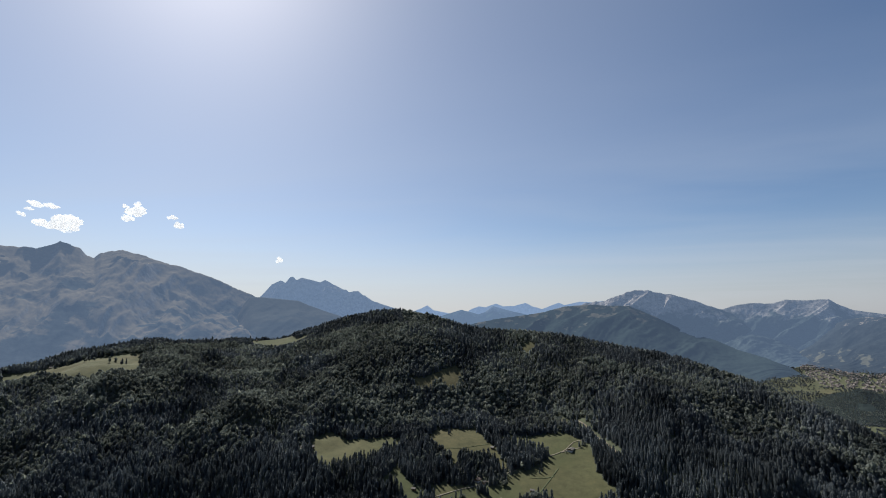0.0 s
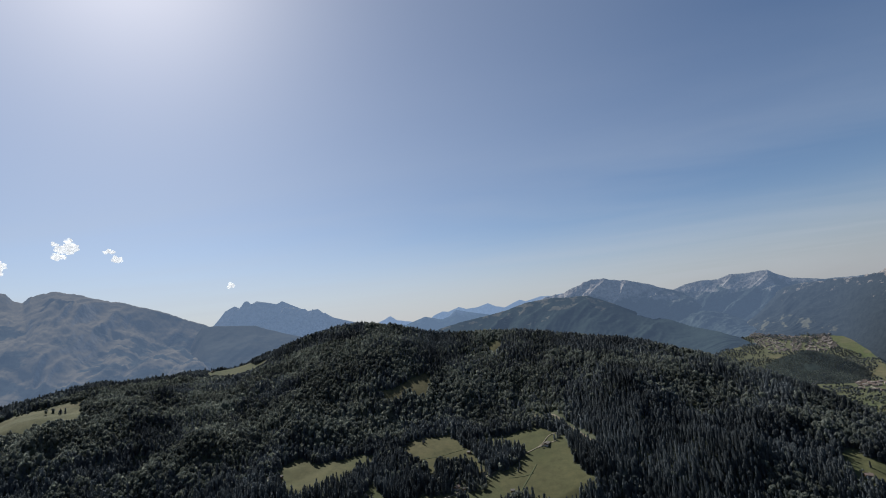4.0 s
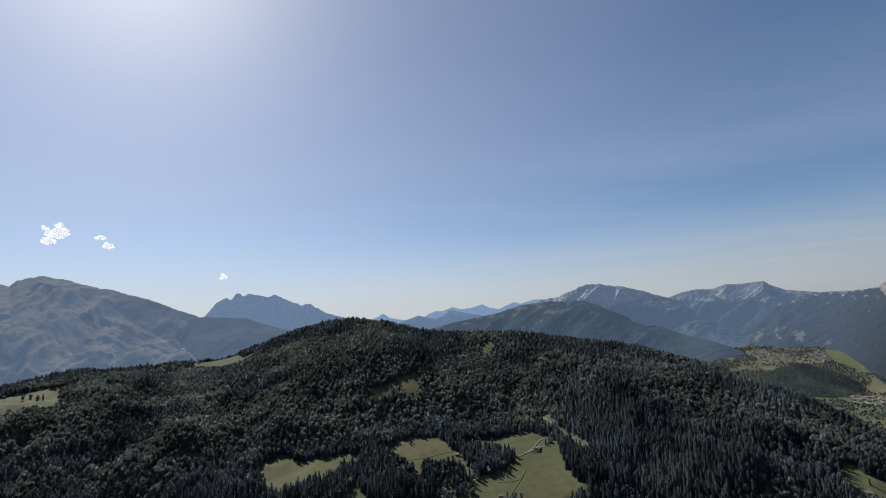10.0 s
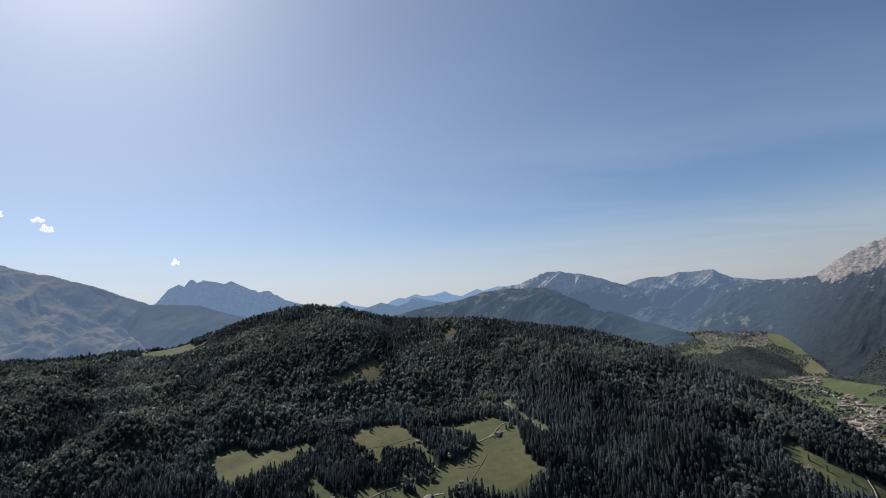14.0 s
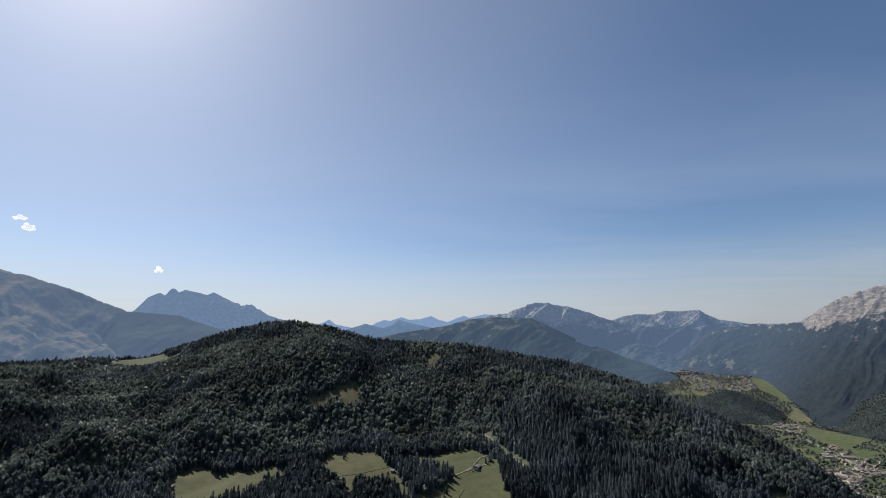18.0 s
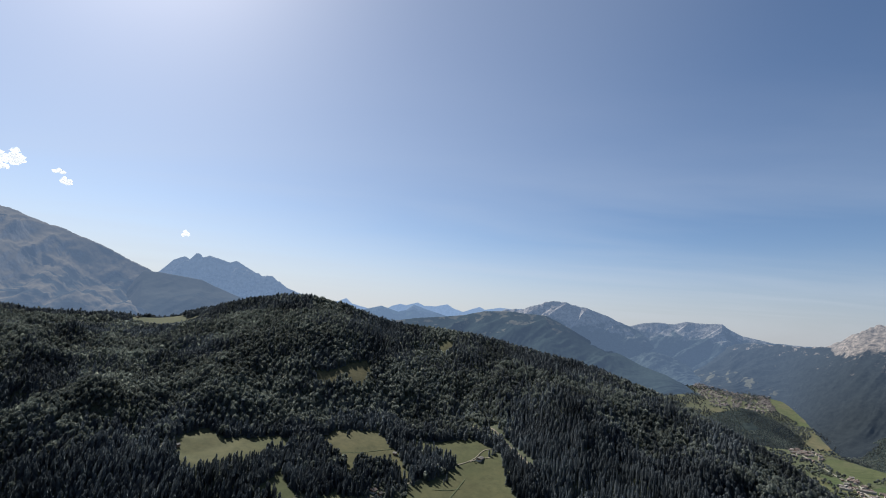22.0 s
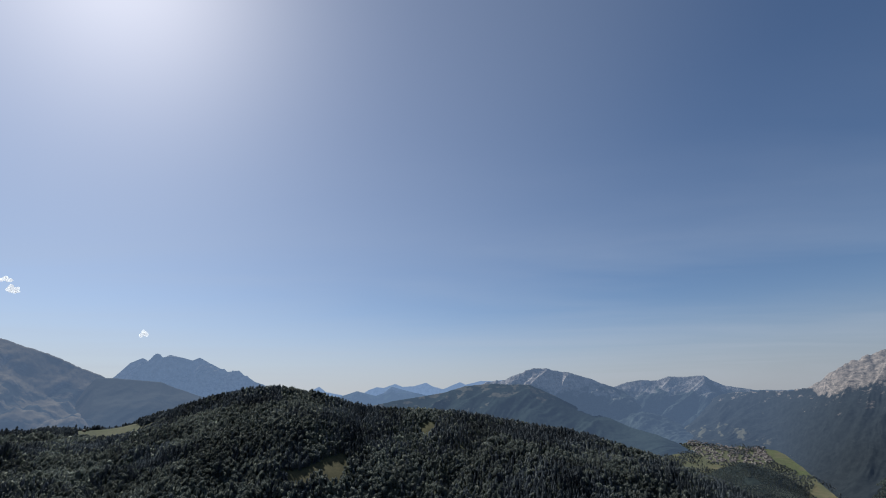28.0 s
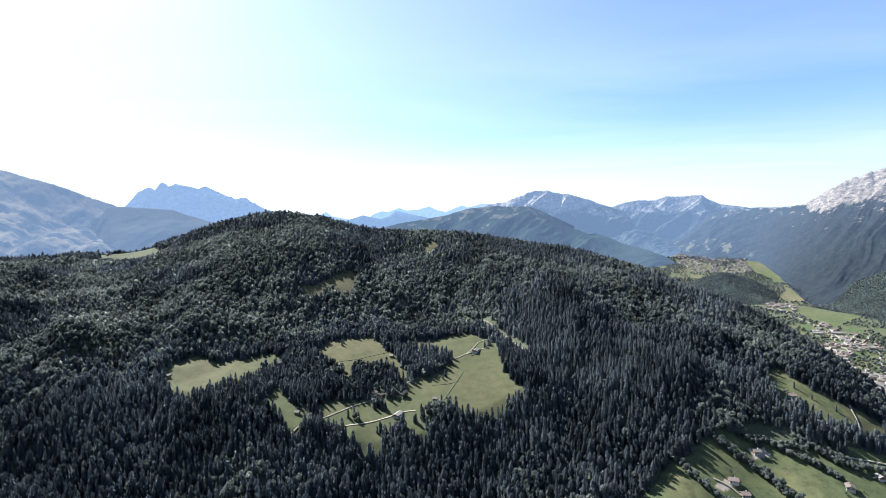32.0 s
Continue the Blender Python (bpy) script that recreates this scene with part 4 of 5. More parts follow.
def broadleaf_shape(lumps, rng, fine=1):
    """A broad crown one metre tall: heaps of leaf clumps, torn open here and there."""
    verts, tris = [], []
    for k in range(lumps):
        bm = bmesh.new()
        t, h = rng.uniform(0, 6.28), rng.uniform(0.42, 0.82)
        q = 0.0 if k == 0 else rng.uniform(0.12, 0.24)
        s = 0.26 if k == 0 else rng.uniform(0.12, 0.2)
        m = Matrix.LocRotScale((q * math.cos(t), q * math.sin(t), 0.56 if k == 0 else h), None, (s, s, s * (1.5 if k == 0 else 1.1)))
        bmesh.ops.create_icosphere(bm, subdivisions=fine, radius=1.0, matrix=m)
        for f in bm.faces:
            if rng.random() < 0.85:
                mid = f.calc_center_median()
                base = len(verts)
                for v in f.verts:
                    p = mid + (v.co - mid) * rng.uniform(0.9, 1.3) + Vector((rng.uniform(-0.03, 0.03), rng.uniform(-0.03, 0.03), rng.uniform(-0.03, 0.03)))
                    verts.append(p[:])
                tris.append((base, base + 1, base + 2))
        bm.free()
    return np.array(verts), np.array(tris)


_rng = random.Random(5)
SPRUCES = [spruce_shape(5, 5, _rng) for _ in range(6)]
SPRUCES_FAR = [spruce_shape(4, 4, _rng) for _ in range(4)]
BROADLEAVES = [broadleaf_shape(4, _rng) for _ in range(6)]
BROADLEAVES_FAR = [broadleaf_shape(2, random.Random(60 + k)) for k in range(5)]


def stand(name, x, y, z, tall, shapes, material, wide=1.0, seed=0):
    """Many trees in one mesh."""
    rs = np.random.RandomState(seed)
    kind, turn = rs.randint(0, len(shapes), len(x)), rs.uniform(0, 6.283, len(x))
    girth = tall * wide * rs.uniform(0.65, 1.2, len(x))
    lean = rs.normal(0, 0.02, (len(x), 2))
    tone = np.clip(0.9 * fbm(x, y, 90, 201 + seed, 3) + rs.normal(0, 0.16 if len(shapes[0][0]) > 70 else 0.13, len(x)), -0.6, 0.9)
    all_v, all_f, all_t, at = [], [], [], 0
    for k, (v, f) in enumerate(shapes):
        i = np.nonzero(kind == k)[0]
        if not len(i):
            continue
        c, s = np.cos(turn[i])[:, None], np.sin(turn[i])[:, None]
        up = v[None, :, 2] * tall[i][:, None]
        px = (c * v[None, :, 0] - s * v[None, :, 1]) * girth[i][:, None] + x[i][:, None] + lean[i, :1] * up
        py = (s * v[None, :, 0] + c * v[None, :, 1]) * girth[i][:, None] + y[i][:, None] + lean[i, 1:] * up
        all_v.append(np.stack([px, py, up + z[i][:, None]], -1).reshape(-1, 3))
        all_f.append((f[None] + (at + np.arange(len(i)) * len(v))[:, None, None]).reshape(-1, 3))
        all_t.append(np.repeat(tone[i], len(v)))
        at += len(i) * len(v)
    me = bpy.data.meshes.new(name)
    fill_mesh(me, np.concatenate(all_v), np.concatenate(all_f))
    mask(me, "tone", np.concatenate(all_t))
    me.materials.append(material)
    return new(name, me)


def scatter(spacing, box, seed):
    """Places on a shaken grid over a box of the plan."""
    rs = np.random.RandomState(seed)
    gx, gy = np.meshgrid(np.arange(box[0], box[2], spacing), np.arange(box[1], box[3], spacing))
    gx = gx + rs.uniform(-0.48, 0.48, gx.shape) * spacing
    gy = gy + rs.uniform(-0.48, 0.48, gy.shape) * spacing
    return gx.ravel(), gy.ravel(), rs


fx, fy, rs = scatter(6.2, (-2100, 530, 1400, 2400), 40)
az, r = polar(fx, fy)
foot, crest = station(az, 1), station(az, 7)
grass, _, _ = covers(fx, fy)
keep = (az > -61) & (az < 52) & (grass < 0.5) & (r > foot - 35) & (r < crest + 130) & (rs.rand(len(fx)) > 0.1)
fx, fy, az, r = fx[keep], fy[keep], az[keep], r[keep]
clear = np.ones(len(fx), bool)
for key, (wide, points) in ROADS.items():
    p = np.array(points, float)
    beside = 8.5 if key.startswith("trk") else 3.5
    for (xa, ya), (xb, yb) in zip(p[:-1], p[1:]):
        t = np.clip(((fx - xa) * (xb - xa) + (fy - ya) * (yb - ya)) / ((xb - xa) ** 2 + (yb - ya) ** 2), 0, 1)
        clear &= np.hypot(fx - xa - t * (xb - xa), fy - ya - t * (yb - ya)) > wide * 0.5 + beside
for places in HOUSES.values():
    for x, y in places:
        clear &= np.hypot(fx - x, fy - y) > 13
fx, fy, az, r = fx[clear], fy[clear], az[clear], r[clear]
fz = ground_height(fx, fy) - 0.4
rs = np.random.RandomState(41)
leafy = fbm(fx, fy, 180, 91, 4) + np.where(r < station(az, 1) + 60, 0.05, 0) + np.where(r > 1150, 0.24, 0) + rs.normal(0, 0.18, len(fx)) - np.where(r < 1060, 0.12, 0) - 0.12 * np.clip(az / 10, 0, 1) + 0.14 * np.clip((-8 - az) / 15, 0, 1) > 0.24
leafy &= ~((r > station(az, 7) - 110) & (az < -16) & (rs.rand(len(fx)) < 0.85))
tall = np.clip(rs.normal(23.0, 5.6, len(fx)) + 10 * fbm(fx, fy, 60, 92, 2), 8, 38) * np.where(r > 1300, 0.78, np.where(r > 1060, 0.86, np.where((r < station(az, 1) + 110) & (az < 22), 1.15, 1.0)))
near = r < 1060
for name, sel, shapes, mat, wide, label in (
        ("spruce_forest", near & ~leafy, SPRUCES, SPRUCE, 1.04, "dense dark green spruce forest on the hillside"),
        ("spruce_forest", ~near & ~leafy, SPRUCES_FAR, SPRUCE, 1.5, "dark spruce forest on the upper hillside"),
        ("mixed_forest", leafy, BROADLEAVES, BROADLEAF, 0.9, "lighter green broadleaf trees among the spruces")):
    h = tall[sel] * (np.where(near[sel], 0.66, 0.8) if mat is BROADLEAF else 1.0)
    tagged(stand(name, fx[sel], fy[sel], fz[sel], h, shapes, mat, wide, 3), label, "forest", kind="stuff")

# ---- things ----
def at_ground(x, y):
    return float(ground_height(np.array([float(x)]), np.array([float(y)]))[0])


def part(name, bm, material, parent=None, label=""):
    me = bpy.data.meshes.new(name)
    bm.to_mesh(me)
    bm.free()
    me.materials.append(material)
    ob = new(name, me)
    ob.parent = parent
    return tagged(ob, label)


def box(bm, cx, cy, z0, lx, ly, lz):
    return bmesh.ops.create_cube(bm, size=1.0, matrix=Matrix.LocRotScale((cx, cy, z0 + lz / 2), None, (lx, ly, lz)))["verts"]


def smooth_line(points, step):
    """A rounded way through the points of the plan."""
    p = np.array(points, float)
    p = np.concatenate([2 * p[:1] - p[1:2], p, 2 * p[-1:] - p[-2:-1]])
    out = []
    for a, b, c, d in zip(p[:-3], p[1:-2], p[2:-1], p[3:]):
        for t in np.arange(0, 1, step / max(np.linalg.norm(c - b), step)):
            out.append(0.5 * (2 * b + (c - a) * t + (2 * a - 5 * b + 4 * c - d) * t ** 2 + (3 * b - a - 3 * c + d) * t ** 3))
    return np.array(out + [p[-2]])


def road(points, wide, material, label, name="road"):
    line = smooth_line(points, 4.0)
    run = np.gradient(line, axis=0)
    side = np.stack([-run[:, 1], run[:, 0]], 1) / np.linalg.norm(run, axis=1, keepdims=True)
    across = np.array([-0.5, -0.46, 0.0, 0.46, 0.5]) * wide
    ragged = 1 + 0.25 * fbm(line[:, 0], line[:, 1], 9, 50, 2)
    x = line[:, :1] + side[:, :1] * across[None] * ragged[:, None]
    y = line[:, 1:] + side[:, 1:] * across[None] * ragged[:, None]
    z = np.maximum.reduce([ground_height(x, y), ground_height(x + 2, y), ground_height(x, y + 2), ground_height(x, y - 2)])
    z = z + np.array([0.05, 0.45, 0.5, 0.45, 0.05])[None] * (0.4 if name == "path" else 1.0)
    return tagged(sheet(name, x, y, z, material), label, "road", kind="structure")


for key, (wide, points) in ROADS.items():
    if key in ("main", "v1"):
        road(points, wide, ASPHALT, "grey asphalt main road along the valley floor")
    elif key in ("g1", "g2", "g3", "g4"):
        road(points, wide, GRASSWAY, "faint trodden path through the meadow grass", "path")
    elif key in ("trk", "trk2"):
        road(points, wide, TRACK, "rough earth forest track cut through the spruces")
    else:
        road(points, wide, LANE, "narrow pale farm lane across the meadow")


def gable_house(name, lx, ly, eaves, rise, wall, upper, roof, label, chimney=True, windows=True, lean=1.2):
    """A house with its ridge along x: masonry below, timber gable above, a roof of two slabs."""
    base = new(name)
    bm = bmesh.new()
    split = eaves * 0.5
    box(bm, 0, 0, -2.5, lx, ly, split + 2.5)
    part("lower_wall", bm, wall, base)
    bm = bmesh.new()
    v = [bm.verts.new(q) for x in (-lx / 2 - 0.05, lx / 2 + 0.05) for q in ((x, -ly / 2 - 0.05, split), (x, ly / 2 + 0.05, split), (x, ly / 2 + 0.05, eaves), (x, 0, eaves + rise), (x, -ly / 2 - 0.05, eaves))]
    bm.faces.new(v[:5][::-1])
    bm.faces.new(v[5:])
    for a in range(5):
        bm.faces.new((v[a], v[(a + 1) % 5], v[5 + (a + 1) % 5], v[5 + a]))
    part("upper_wall", bm, upper, base)
    bm = bmesh.new()
    run, drop = ly / 2 + lean, rise / (ly / 2) * (ly / 2 + lean)
    for s in (-1, 1):
        q = [(x, y, z) for x in (-lx / 2 - lean, lx / 2 + lean) for y, z in ((0, eaves + rise + 0.05), (s * run, eaves + rise - drop + 0.05), (s * run, eaves + rise - drop + 0.4), (0, eaves + rise + 0.45))]
        w = [bm.verts.new(c) for c in q]
        bm.faces.new(w[:4])
        bm.faces.new(w[4:][::-1])
        for a in range(4):
            bm.faces.new((w[a], w[4 + a], w[4 + (a + 1) % 4], w[(a + 1) % 4]))
    bmesh.ops.recalc_face_normals(bm, faces=bm.faces)
    cover = part("roof", bm, roof, base)
    if chimney:
        bm = bmesh.new()
        box(bm, lx * 0.2, ly * 0.15, eaves, 0.9, 0.9, rise + 1.4)
        box(bm, lx * 0.2, ly * 0.15, eaves + rise + 1.4, 1.2, 1.2, 0.2)
        part("chimney", bm, wall, cover)
    if windows:
        for s in (-1, 1):
            for k in (-0.28, 0.28):
                bm = bmesh.new()
                box(bm, s * lx / 2, k * ly, eaves * 0.62, 0.2, 1.3, 1.3)
                part("window", bm, GLASS, base)
            for k in (-0.3, 0.05):
                bm = bmesh.new()
                box(bm, k * lx, s * ly / 2, 0.9, 1.4, 0.2, 1.3)
                part("window", bm, GLASS, base)
        bm = bmesh.new()
        box(bm, lx * 0.3, -ly / 2, 0, 1.1, 0.25, 2.1)
        part("door", bm, TIMBER, base)
        bm = bmesh.new()
        box(bm, -lx / 2 - 0.7, 0, eaves * 0.55, 1.3, ly * 0.8, 0.15)
        floor_boards = part("balcony", bm, TIMBER, base)
        bm = bmesh.new()
        box(bm, -lx / 2 - 1.3, 0, eaves * 0.55 + 0.15, 0.1, ly * 0.8, 0.9)
        part("railing", bm, TIMBER, floor_boards)
    return tagged(base, label, "house" if windows else "barn", "houses of the valley")


MODELS = {
    "chalet": [gable_house("chalet", 11, 9, 4.4, 2.3, PLASTER, TIMBER, TILES, "brown-roofed timber chalet on a pale masonry base"),
               gable_house("chalet", 12, 10, 4.8, 2.5, PLASTER, PLASTER, TILES, "pale rendered chalet with a brown tiled roof"),
               gable_house("chalet", 10, 8.5, 4.2, 2.1, PLASTER, TIMBER, SLATE, "timber chalet with a grey sheet roof")],
    "hut": [gable_house("hut", 8, 6.5, 3.4, 1.9, TIMBER, TIMBER, SLATE, "small weathered timber hut with a grey roof", False, False, 0.8)],
    "grey": [gable_house("barn", 18, 11, 3.4, 2.3, PLASTER, TIMBER, SLATE, "long timber barn with a light grey sheet roof", False, False, 0.9)],
    "blue": [gable_house("barn", 19, 11, 3.6, 2.2, PLASTER, TIMBER, BLUE, "farm barn with a bluish sheet-metal roof", False, False, 0.9)],
    "red": [gable_house("shed", 17, 8, 3.4, 1.5, TIMBER, TIMBER, RUST, "low shed with a rust-red sheet roof", False, False, 0.6)],
    "white": [gable_house("workshop", 27, 13, 5.5, 1.3, PLASTER, PLASTER, WHITE, "long workshop with a white sheet roof", False, False, 0.4)],
}
_pick = random.Random(12)
for kind, places in HOUSES.items():
    for x, y in places:
        turn = {"blue": 70, "white": -8, "red": 4, "grey": 62}.get(kind, _pick.choice((-20, 65, 70, -15)) + _pick.uniform(-12, 12))
        copy_thing(_pick.choice(MODELS[kind]), pose(x, y, at_ground(x, y) + 0.4, 0, 0, turn))
far_models = [gable_house("house", 11, 9, 5.0, 2.5, PLASTER, TIMBER, TILES, "small far house with a brown roof in the village", True, False),
              gable_house("house", 13, 10, 5.5, 2.5, PLASTER, PLASTER, TILES, "pale far house with a brown roof in the village", True, False),
              gable_house("house", 14, 10, 6.5, 2.2, PLASTER, PLASTER, SLATE, "pale far block with a grey roof in the village", True, False),
              gable_house("hall", 30, 15, 6.0, 1.8, PLASTER, PLASTER, SLATE, "long pale hall with a grey roof in the village", False, False, 0.4)]
for a0, r0, da, dr, count in QUARTERS:
    for _ in range(count):
        x, y = (float(c) for c in flat(a0 + _pick.gauss(0, 0.5) * da, r0 + _pick.gauss(0, 0.55) * dr))
        copy_thing(_pick.choice(far_models[:3] * 4 + far_models[3:]), pose(x, y, at_ground(x, y) + 0.3, 0, 0, _pick.choice((-30, 60, 50, -35)) + _pick.uniform(-10, 10)))


def spots(poly, count, rng):
    """Places strewn over a polygon of the plan."""
    xs, ys = [q[0] for q in poly], [q[1] for q in poly]
    found = []
    while len(found) < count:
        x, y = rng.uniform(min(xs), max(xs)), rng.uniform(min(ys), max(ys))
        if inside(np.array([x]), np.array([y]), poly)[0] and not any(inside(np.array([x]), np.array([y]), q)[0] for q, _ in OPEN):
            found.append((x, y))
    return found


for poly, count in VILLAGES:
    for x, y in spots(poly, count, _pick):
        copy_thing(_pick.choice(far_models[:3] * 4 + far_models[3:]), pose(x, y, at_ground(x, y) + 0.3, 0, 0, _pick.choice((-30, 60, 50, -35)) + _pick.uniform(-10, 10)))
# the town at the valley's end, too far to tell its houses apart
town = new("far_town")
for name, material in (("walls", PLASTER), ("roofs", PALE_ROOF)):
    _town = random.Random(31)
    bm = bmesh.new()
    for poly, count in ((TOWN, 420), ([(2140, 3000), (2250, 3290), (2390, 3470), (2300, 3500), (2150, 3200)], 70)):
        for x, y in spots(poly, count, _town):
            lx, ly, turn, z = _town.uniform(8, 15), _town.uniform(8, 11), _town.uniform(0, 3.1), at_ground(x, y)
            m = Matrix.Translation((x, y, z)) @ Matrix.Rotation(turn, 4, "Z")
            if name == "walls":
                bmesh.ops.create_cube(bm, size=1.0, matrix=m @ Matrix.LocRotScale((0, 0, 2.0), None, (lx, ly, 8.0)))
            else:
                v = [bm.verts.new(m @ Vector(q)) for q in ((-lx / 2 - 1, -ly / 2 - 1, 5.6), (lx / 2 + 1, -ly / 2 - 1, 5.6), (lx / 2 + 1, ly / 2 + 1, 5.6), (-lx / 2 - 1, ly / 2 + 1, 5.6), (-lx / 2 - 1, 0, 8.6), (lx / 2 + 1, 0, 8.6))]
                for q in ((0, 1, 5, 4), (2, 3, 4, 5), (0, 4, 3), (1, 2, 5), (3, 2, 1, 0)):
                    bm.faces.new([v[k] for k in q])
    part(name, bm, material, town)
tagged(town, "cluster of small brown-roofed houses far down the valley", "town", kind="stuff")
for ob in [o for kind in MODELS.values() for o in kind] + far_models:
    for o in (*ob.children_recursive, ob):
        bpy.data.objects.remove(o)


# caravans in their rows
def caravan():
    base = new("caravan")
    bm = bmesh.new()
    box(bm, 0, 0, 0.5, 6.0, 2.4, 2.2)
    bmesh.ops.bevel(bm, geom=bm.edges[:], offset=0.3, segments=2, affect="EDGES")
    shell = part("body", bm, WHITE, base)
    bm = bmesh.new()
    box(bm, 0, -1.2, 1.5, 2.6, 0.06, 0.8)
    part("window", bm, GLASS, shell)
    for s in (-1, 1):
        bm = bmesh.new()
        bmesh.ops.create_cone(bm, cap_ends=True, segments=10, radius1=0.35, radius2=0.35, depth=0.25, matrix=Matrix.Translation((0, s * 1.1, 0.35)) @ Matrix.Rotation(radians(90), 4, "X"))
        part("wheel", bm, RUBBER, base)
    return tagged(base, "white touring caravan on a campsite pitch", "caravan", "caravans on the campsite")


model = caravan()
for y, x0, x1 in ((680, 428, 486), (680, 494, 534), (689, 440, 524), (697, 446, 512), (705, 452, 486)):
    x = x0
    while x < x1:
        if _pick.random() > 0.15:
            copy_thing(model, pose(x, y + _pick.uniform(-1, 1), at_ground(x, y) + 0.1, 0, 0, 90 + _pick.uniform(-5, 5)))
        x += _pick.uniform(4.2, 5.6)
for o in (*model.children_recursive, model):
    bpy.data.objects.remove(o)


# ---- single trees ----
def crown_mesh(verts, tris, wide, material):
    me = bpy.data.meshes.new("crown")
    fill_mesh(me, verts * np.array((wide, wide, 1.0)), tris)
    me.materials.append(material)
    return me


def tree_model(name, verts, tris, wide, material, label, category, foot):
    """A tree one metre tall, to be scaled."""
    base = new(name)
    new("crown", crown_mesh(verts, tris, wide, material)).parent = base
    bm = bmesh.new()
    bmesh.ops.create_cone(bm, cap_ends=True, segments=7, radius1=0.018, radius2=0.006, depth=foot + 0.04, matrix=Matrix.Translation((0, 0, foot / 2 - 0.02)))
    part("trunk", bm, BARK, base)
    return tagged(base, label, category, "single trees of the valley")


def planted(model, x, y, tall, turn):
    ob = copy_thing(model, pose(x, y, at_ground(x, y) - 0.2, 0, 0, turn))
    ob.scale = (tall, tall, tall)
    return ob


_t = random.Random(8)
leafy_models = [tree_model("broadleaf_tree", *broadleaf_shape(7, _t, 2), 0.95, BROADLEAF, "rounded green broadleaf tree in a hedgerow", "tree", 0.5) for _ in range(5)]
fir_models = [tree_model("spruce_tree", *spruce_shape(9, 8, _t), 1.0, SPRUCE, "tall dark green spruce at the meadow edge", "tree", 0.6) for _ in range(5)]
spare_x, spare_y, spare_h = [], [], []
HOUSE_SPOTS = [q for places in HOUSES.values() for q in places]
count = 0
for key, (wide, points) in HEDGES.items():
    line = smooth_line(points, 1.0 if wide <= 2 else 2.6 if wide < 9 else 1.5)
    for px, py in line:
        x, y = px + _t.uniform(-0.65, 0.65) * wide, py + _t.uniform(-0.65, 0.65) * wide
        if any((x - hx) ** 2 + (y - hy) ** 2 < 200 for hx, hy in HOUSE_SPOTS):
            continue
        if count < 300 and _t.random() < 0.35:
            planted(_t.choice(leafy_models), x, y, _t.uniform(2, 3.5) if wide <= 2 else _t.uniform(6, 10) if wide < 5 else _t.uniform(8, 14), _t.uniform(0, 360))
            count += 1
        else:
            spare_x.append(x)
            spare_h.append(_t.uniform(2, 3.5) if wide <= 2 else _t.uniform(6, 13))
            spare_y.append(y)
for places in HOUSES.values():
    for hx, hy in places:
        for _ in range(2):
            d, t = _t.uniform(11, 19), _t.uniform(0, 6.28)
            spare_x.append(hx + d * math.cos(t))
            spare_y.append(hy + d * math.sin(t))
            spare_h.append(_t.uniform(3.5, 8))
for x, y in ((-195, 1201), (-109, 988), (-129, 935), (-120, 927), (-139, 930), (28, 969), (34, 1044), (49, 763), (101, 771), (39, 756), (157, 767), (291, 896), (462, 763), (543, 848), (703, 966), (717, 941), (742, 917)):
    planted(_t.choice(fir_models), x, y, _t.uniform(12, 20), _t.uniform(0, 360))
for kind, number, spread, (cx, cy) in CLUMPS:
    for _ in range(number if number < 3 or kind == "b" else int(number * 1.8)):
        x, y = cx + _t.gauss(0, 0.6) * spread, cy + _t.gauss(0, 0.6) * spread
        if kind == "s":
            planted(_t.choice(fir_models), x, y, _t.uniform(14, 22), _t.uniform(0, 360))
        else:
            planted(_t.choice(leafy_models), x, y, _t.uniform(9, 14), _t.uniform(0, 360))
for i in np.argsort(r)[::3][:200]:
    planted(_t.choice(fir_models), float(fx[i]) + 3.0, float(fy[i]) - 1.5, _t.uniform(17, 27), _t.uniform(0, 360))
for ob in leafy_models + fir_models:
    for o in (*ob.children_recursive, ob):
        bpy.data.objects.remove(o)


# ---- trees farther off ----
def grove(label, x, y, z, tall, shapes, material, seed):
    tagged(stand("grove", np.asarray(x), np.asarray(y), np.asarray(z), tall, shapes, material, 1.3, seed), label, "trees", kind="stuff")


rs = np.random.RandomState(77)
sx, sy = np.array(spare_x), np.array(spare_y)
grove("rows of green bushes along the stream", sx, sy, ground_height(sx, sy) - 0.3, np.array(spare_h), BROADLEAVES, BROADLEAF, 4)
vx, vy, rs = scatter(15.0, (500, 500, 3600, 4700), 81)
va, vr = polar(vx, vy)
clump = fbm(vx, vy, 130, 83, 4)
keep = (va > 24) & (va < 52) & (vr > station(va, 7) + 100) & (vr < 4600) & (clump + rs.uniform(-0.15, 0.15, len(vx)) + 0.12 * np.exp(-((vr - 1650) / 500) ** 2) + np.where(vr > 2000, 0.3 * fbm(vx, vy, 60, 84, 3) + 0.3, 0) > 0.1)
for poly, _ in OPEN:
    keep &= ~inside(vx, vy, poly)
for poly, _ in VILLAGES:
    keep &= ~(inside(vx, vy, poly) & (clump < 0.25))
keep &= ~(inside(vx, vy, TOWN) & (clump < 0.12))
vx, vy, vr = vx[keep], vy[keep], vr[keep]
for near_by, label, shapes, material, lo, hi in ((True, "clumps of green trees between the fields of the valley", BROADLEAVES, BROADLEAF, 7, 15), (False, "dark woods and tree rows far down the valley", BROADLEAVES_FAR, SPRUCE, 8, 14)):
    px, py = vx[(vr < 2500) == near_by], vy[(vr < 2500) == near_by]
    grove(label, px, py, ground_height(px, py) - 0.3, rs.uniform(lo, hi, len(px)), shapes, material, 5)
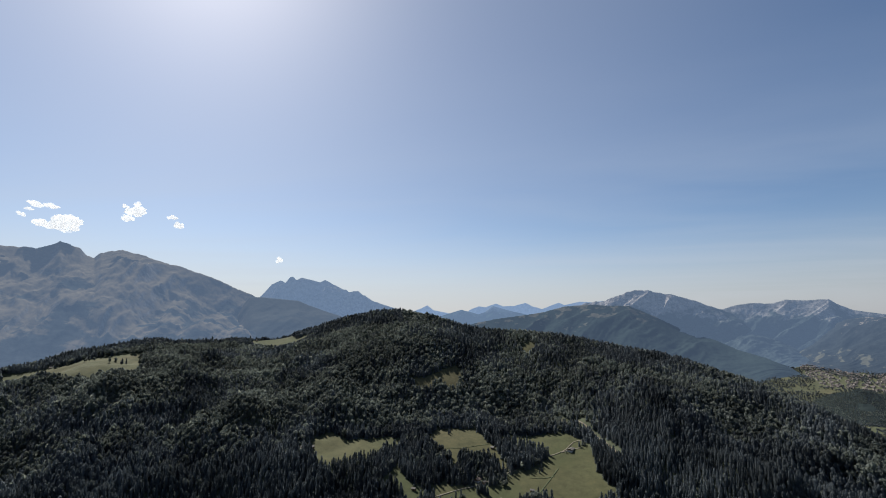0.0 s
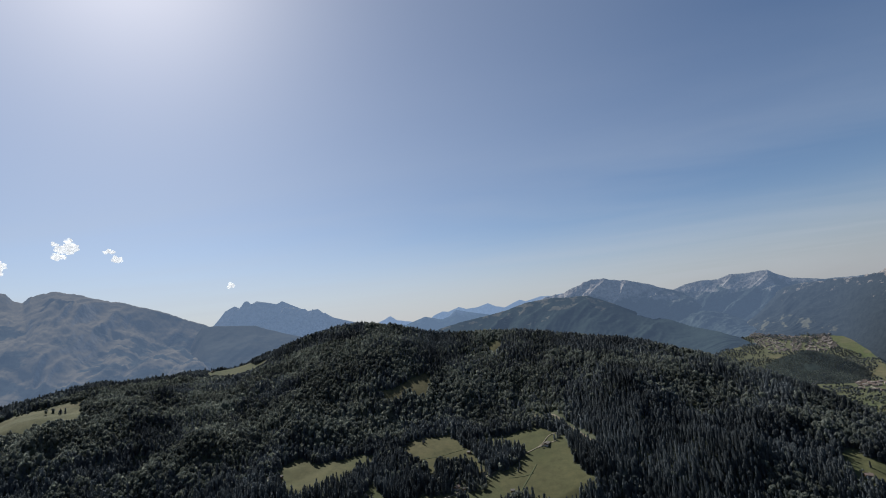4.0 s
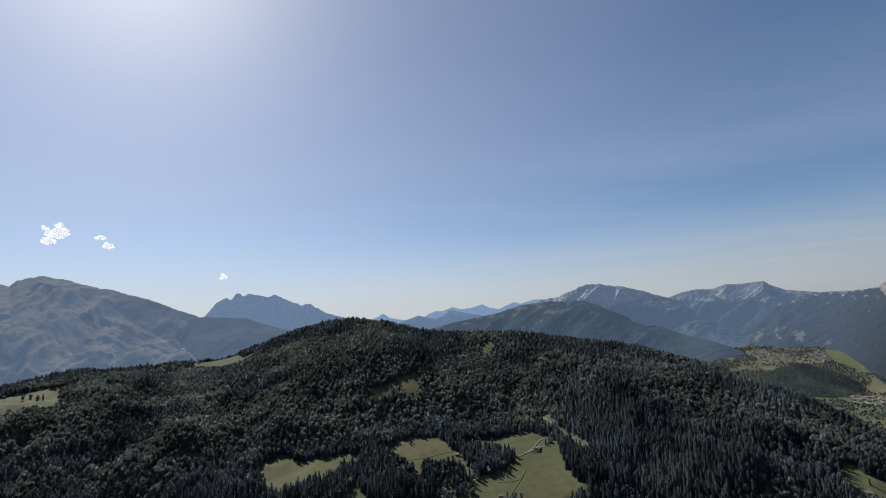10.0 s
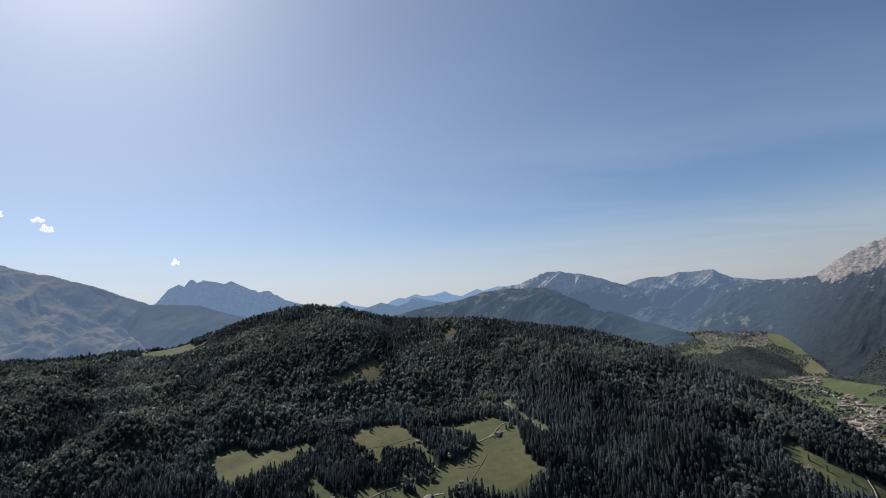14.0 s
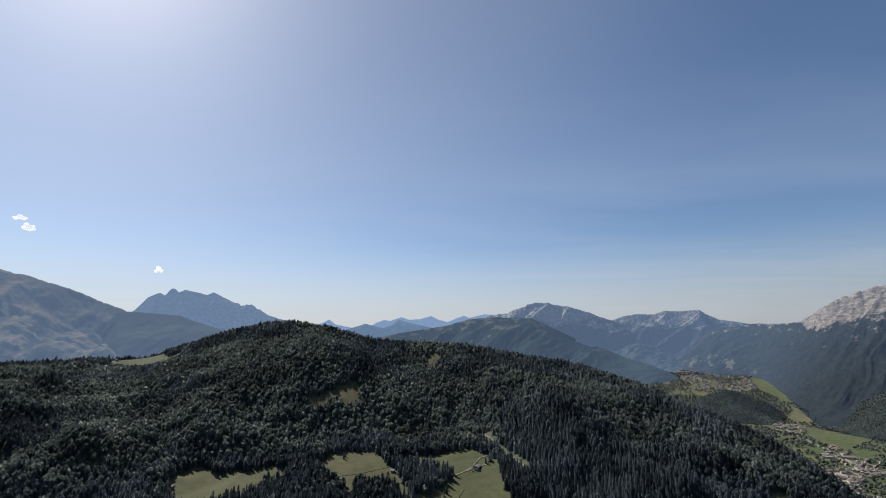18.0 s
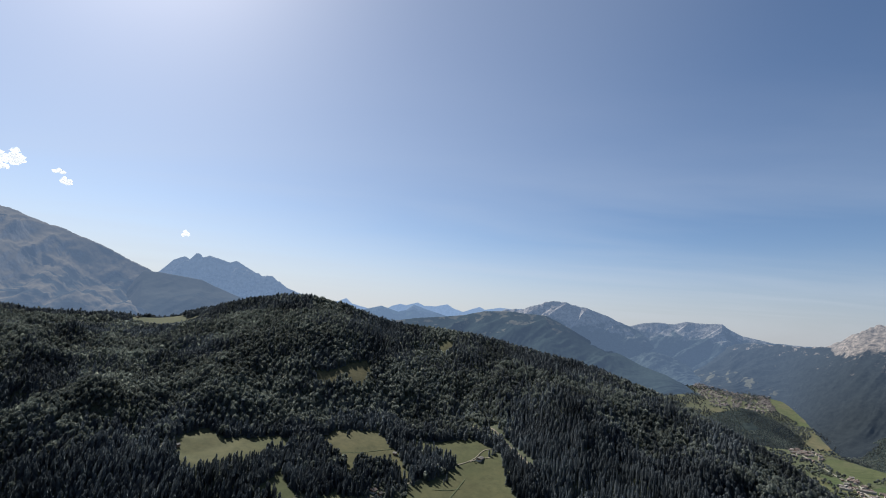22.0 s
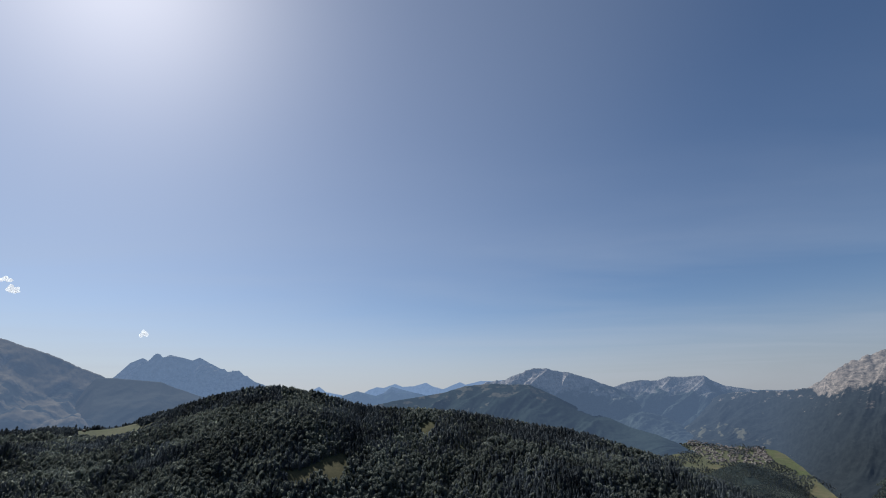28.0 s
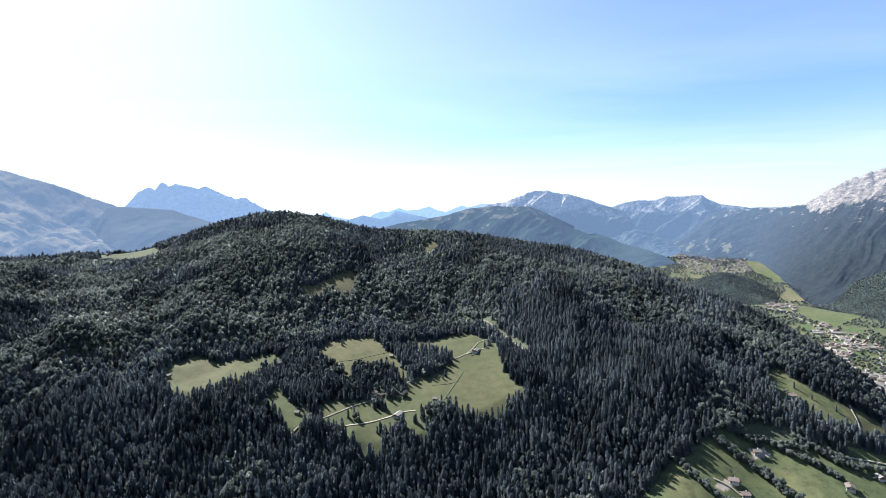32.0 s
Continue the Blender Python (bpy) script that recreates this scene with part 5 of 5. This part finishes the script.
for label, a0, a1, gap in (("low forested knoll on the valley floor", 29.6, 38.2, 7.6), ("forested foothill with small clearings beside the valley", 39.8, 54, 7.5)):
    form = RANGES[label]
    hx, hy, rs = scatter(gap, (900, 900, 3700, 3700), 90 + int(10 * gap))
    ha, hr = polar(hx, hy)
    hz = range_height(ha, hr, *form)
    keep = (ha > a0) & (ha < a1) & (hr > foot_range(ha, form[2])) & (hr < form[1]) & (hz > ground_height(hx, hy)) & (hz < 500 + 80 * fbm(hx, hy, 200, 95, 3)) & (fbm(hx, hy, 150, 96, 3) < 0.5)
    hx, hy, hz = hx[keep], hy[keep], hz[keep] - 0.5
    grove("dark mixed woodland on a slope across the valley", hx, hy, hz, rs.uniform(5, 9, len(hx)), BROADLEAVES_FAR, BROADLEAF, 6)


# ---- clouds ----
def cloud_material():
    m, nt, ln, b = node_material("cloud")
    n = noise_node(nt, ln, 0.02, 5, 0.6, nt.new("ShaderNodeNewGeometry").outputs["Position"])
    ln.new(ramp(nt, ln, n, [(0.3, (0.45, 0.45, 0.47)), (0.7, (0.55, 0.55, 0.55))]), b.inputs["Base Color"])
    b.inputs["Roughness"].default_value = 1.0
    # emission stands in for sunlight scattered inside the cloud
    b.inputs["Emission Color"].default_value, b.inputs["Emission Strength"].default_value = (1, 0.98, 0.95, 1), 0.66
    thin = nt.new("ShaderNodeBsdfTranslucent")
    thin.inputs["Color"].default_value = (0.6, 0.6, 0.6, 1)
    both = nt.new("ShaderNodeMixShader")
    ln.new(b.outputs[0], both.inputs[1])
    ln.new(thin.outputs[0], both.inputs[2])
    torn = noise_node(nt, ln, 0.022, 5, 0.65, nt.new("ShaderNodeNewGeometry").outputs["Position"])
    gap = nt.new("ShaderNodeBsdfTransparent")
    ragged = nt.new("ShaderNodeMixShader")
    ln.new(maths(nt, ln, "MULTIPLY", maths(nt, ln, "SUBTRACT", torn, 0.36), 5.0, True), ragged.inputs[0])
    ln.new(gap.outputs[0], ragged.inputs[1])
    ln.new(both.outputs[0], ragged.inputs[2])
    ln.new(ragged.outputs[0], nt["Material Output"].inputs["Surface"])
    return m


CLOUD = cloud_material()


def cloud(lobes, seed):
    """lobes: bearing, height (degrees), half width and half height (metres) of each heap of puffs."""
    rng = random.Random(seed)
    bm = bmesh.new()
    for k, (a, e, w, h) in enumerate(lobes):
        x0, y0 = (float(c) for c in flat(a, 4700.0))
        m = Matrix.Translation((x0, y0, EYE_Z + 4700 * math.tan(radians(e)))) @ Matrix.Rotation(-radians(a), 4, "Z")
        for _ in range(9):
            u, v, g = rng.gauss(0, 0.42), rng.gauss(0, 0.34), rng.uniform(0.28, 0.5)
            for q in bmesh.ops.create_icosphere(bm, subdivisions=4, radius=1.0)["verts"]:
                s = 1.0
                for octave in range(3):
                    s += 0.5 * 0.55 ** octave * noise.noise(q.co * (1.4 * 2.1 ** octave) + Vector((seed * 7.1 + u * 50, k * 3.7, v * 30)))
                q.co = m @ Vector((w * (u + q.co.x * g * s), w * 0.6 * q.co.y * g * s, h * (v + q.co.z * g * s)))
    me = bpy.data.meshes.new("cloud")
    bm.to_mesh(me)
    bm.free()
    me.materials.append(CLOUD)
    me.polygons.foreach_set("use_smooth", [True] * len(me.polygons))
    tagged(new("cloud", me), "small white fair-weather cloud in the blue sky", "cloud", kind="structure")


cloud([(-51.3, 9.85, 120, 75), (-50.4, 9.55, 80, 45)], 1)
cloud([(-52.8, 11.3, 80, 32), (-54.1, 10.2, 26, 18), (-53.5, 10.8, 30, 12)], 2)
cloud([(-45.1, 11.75, 70, 62), (-45.7, 11.1, 40, 36), (-46.1, 12.2, 26, 20)], 3)
cloud([(-41.7, 11.6, 40, 28), (-41.0, 10.75, 45, 40)], 4)
cloud([(-30.1, 7.5, 32, 30)], 5)
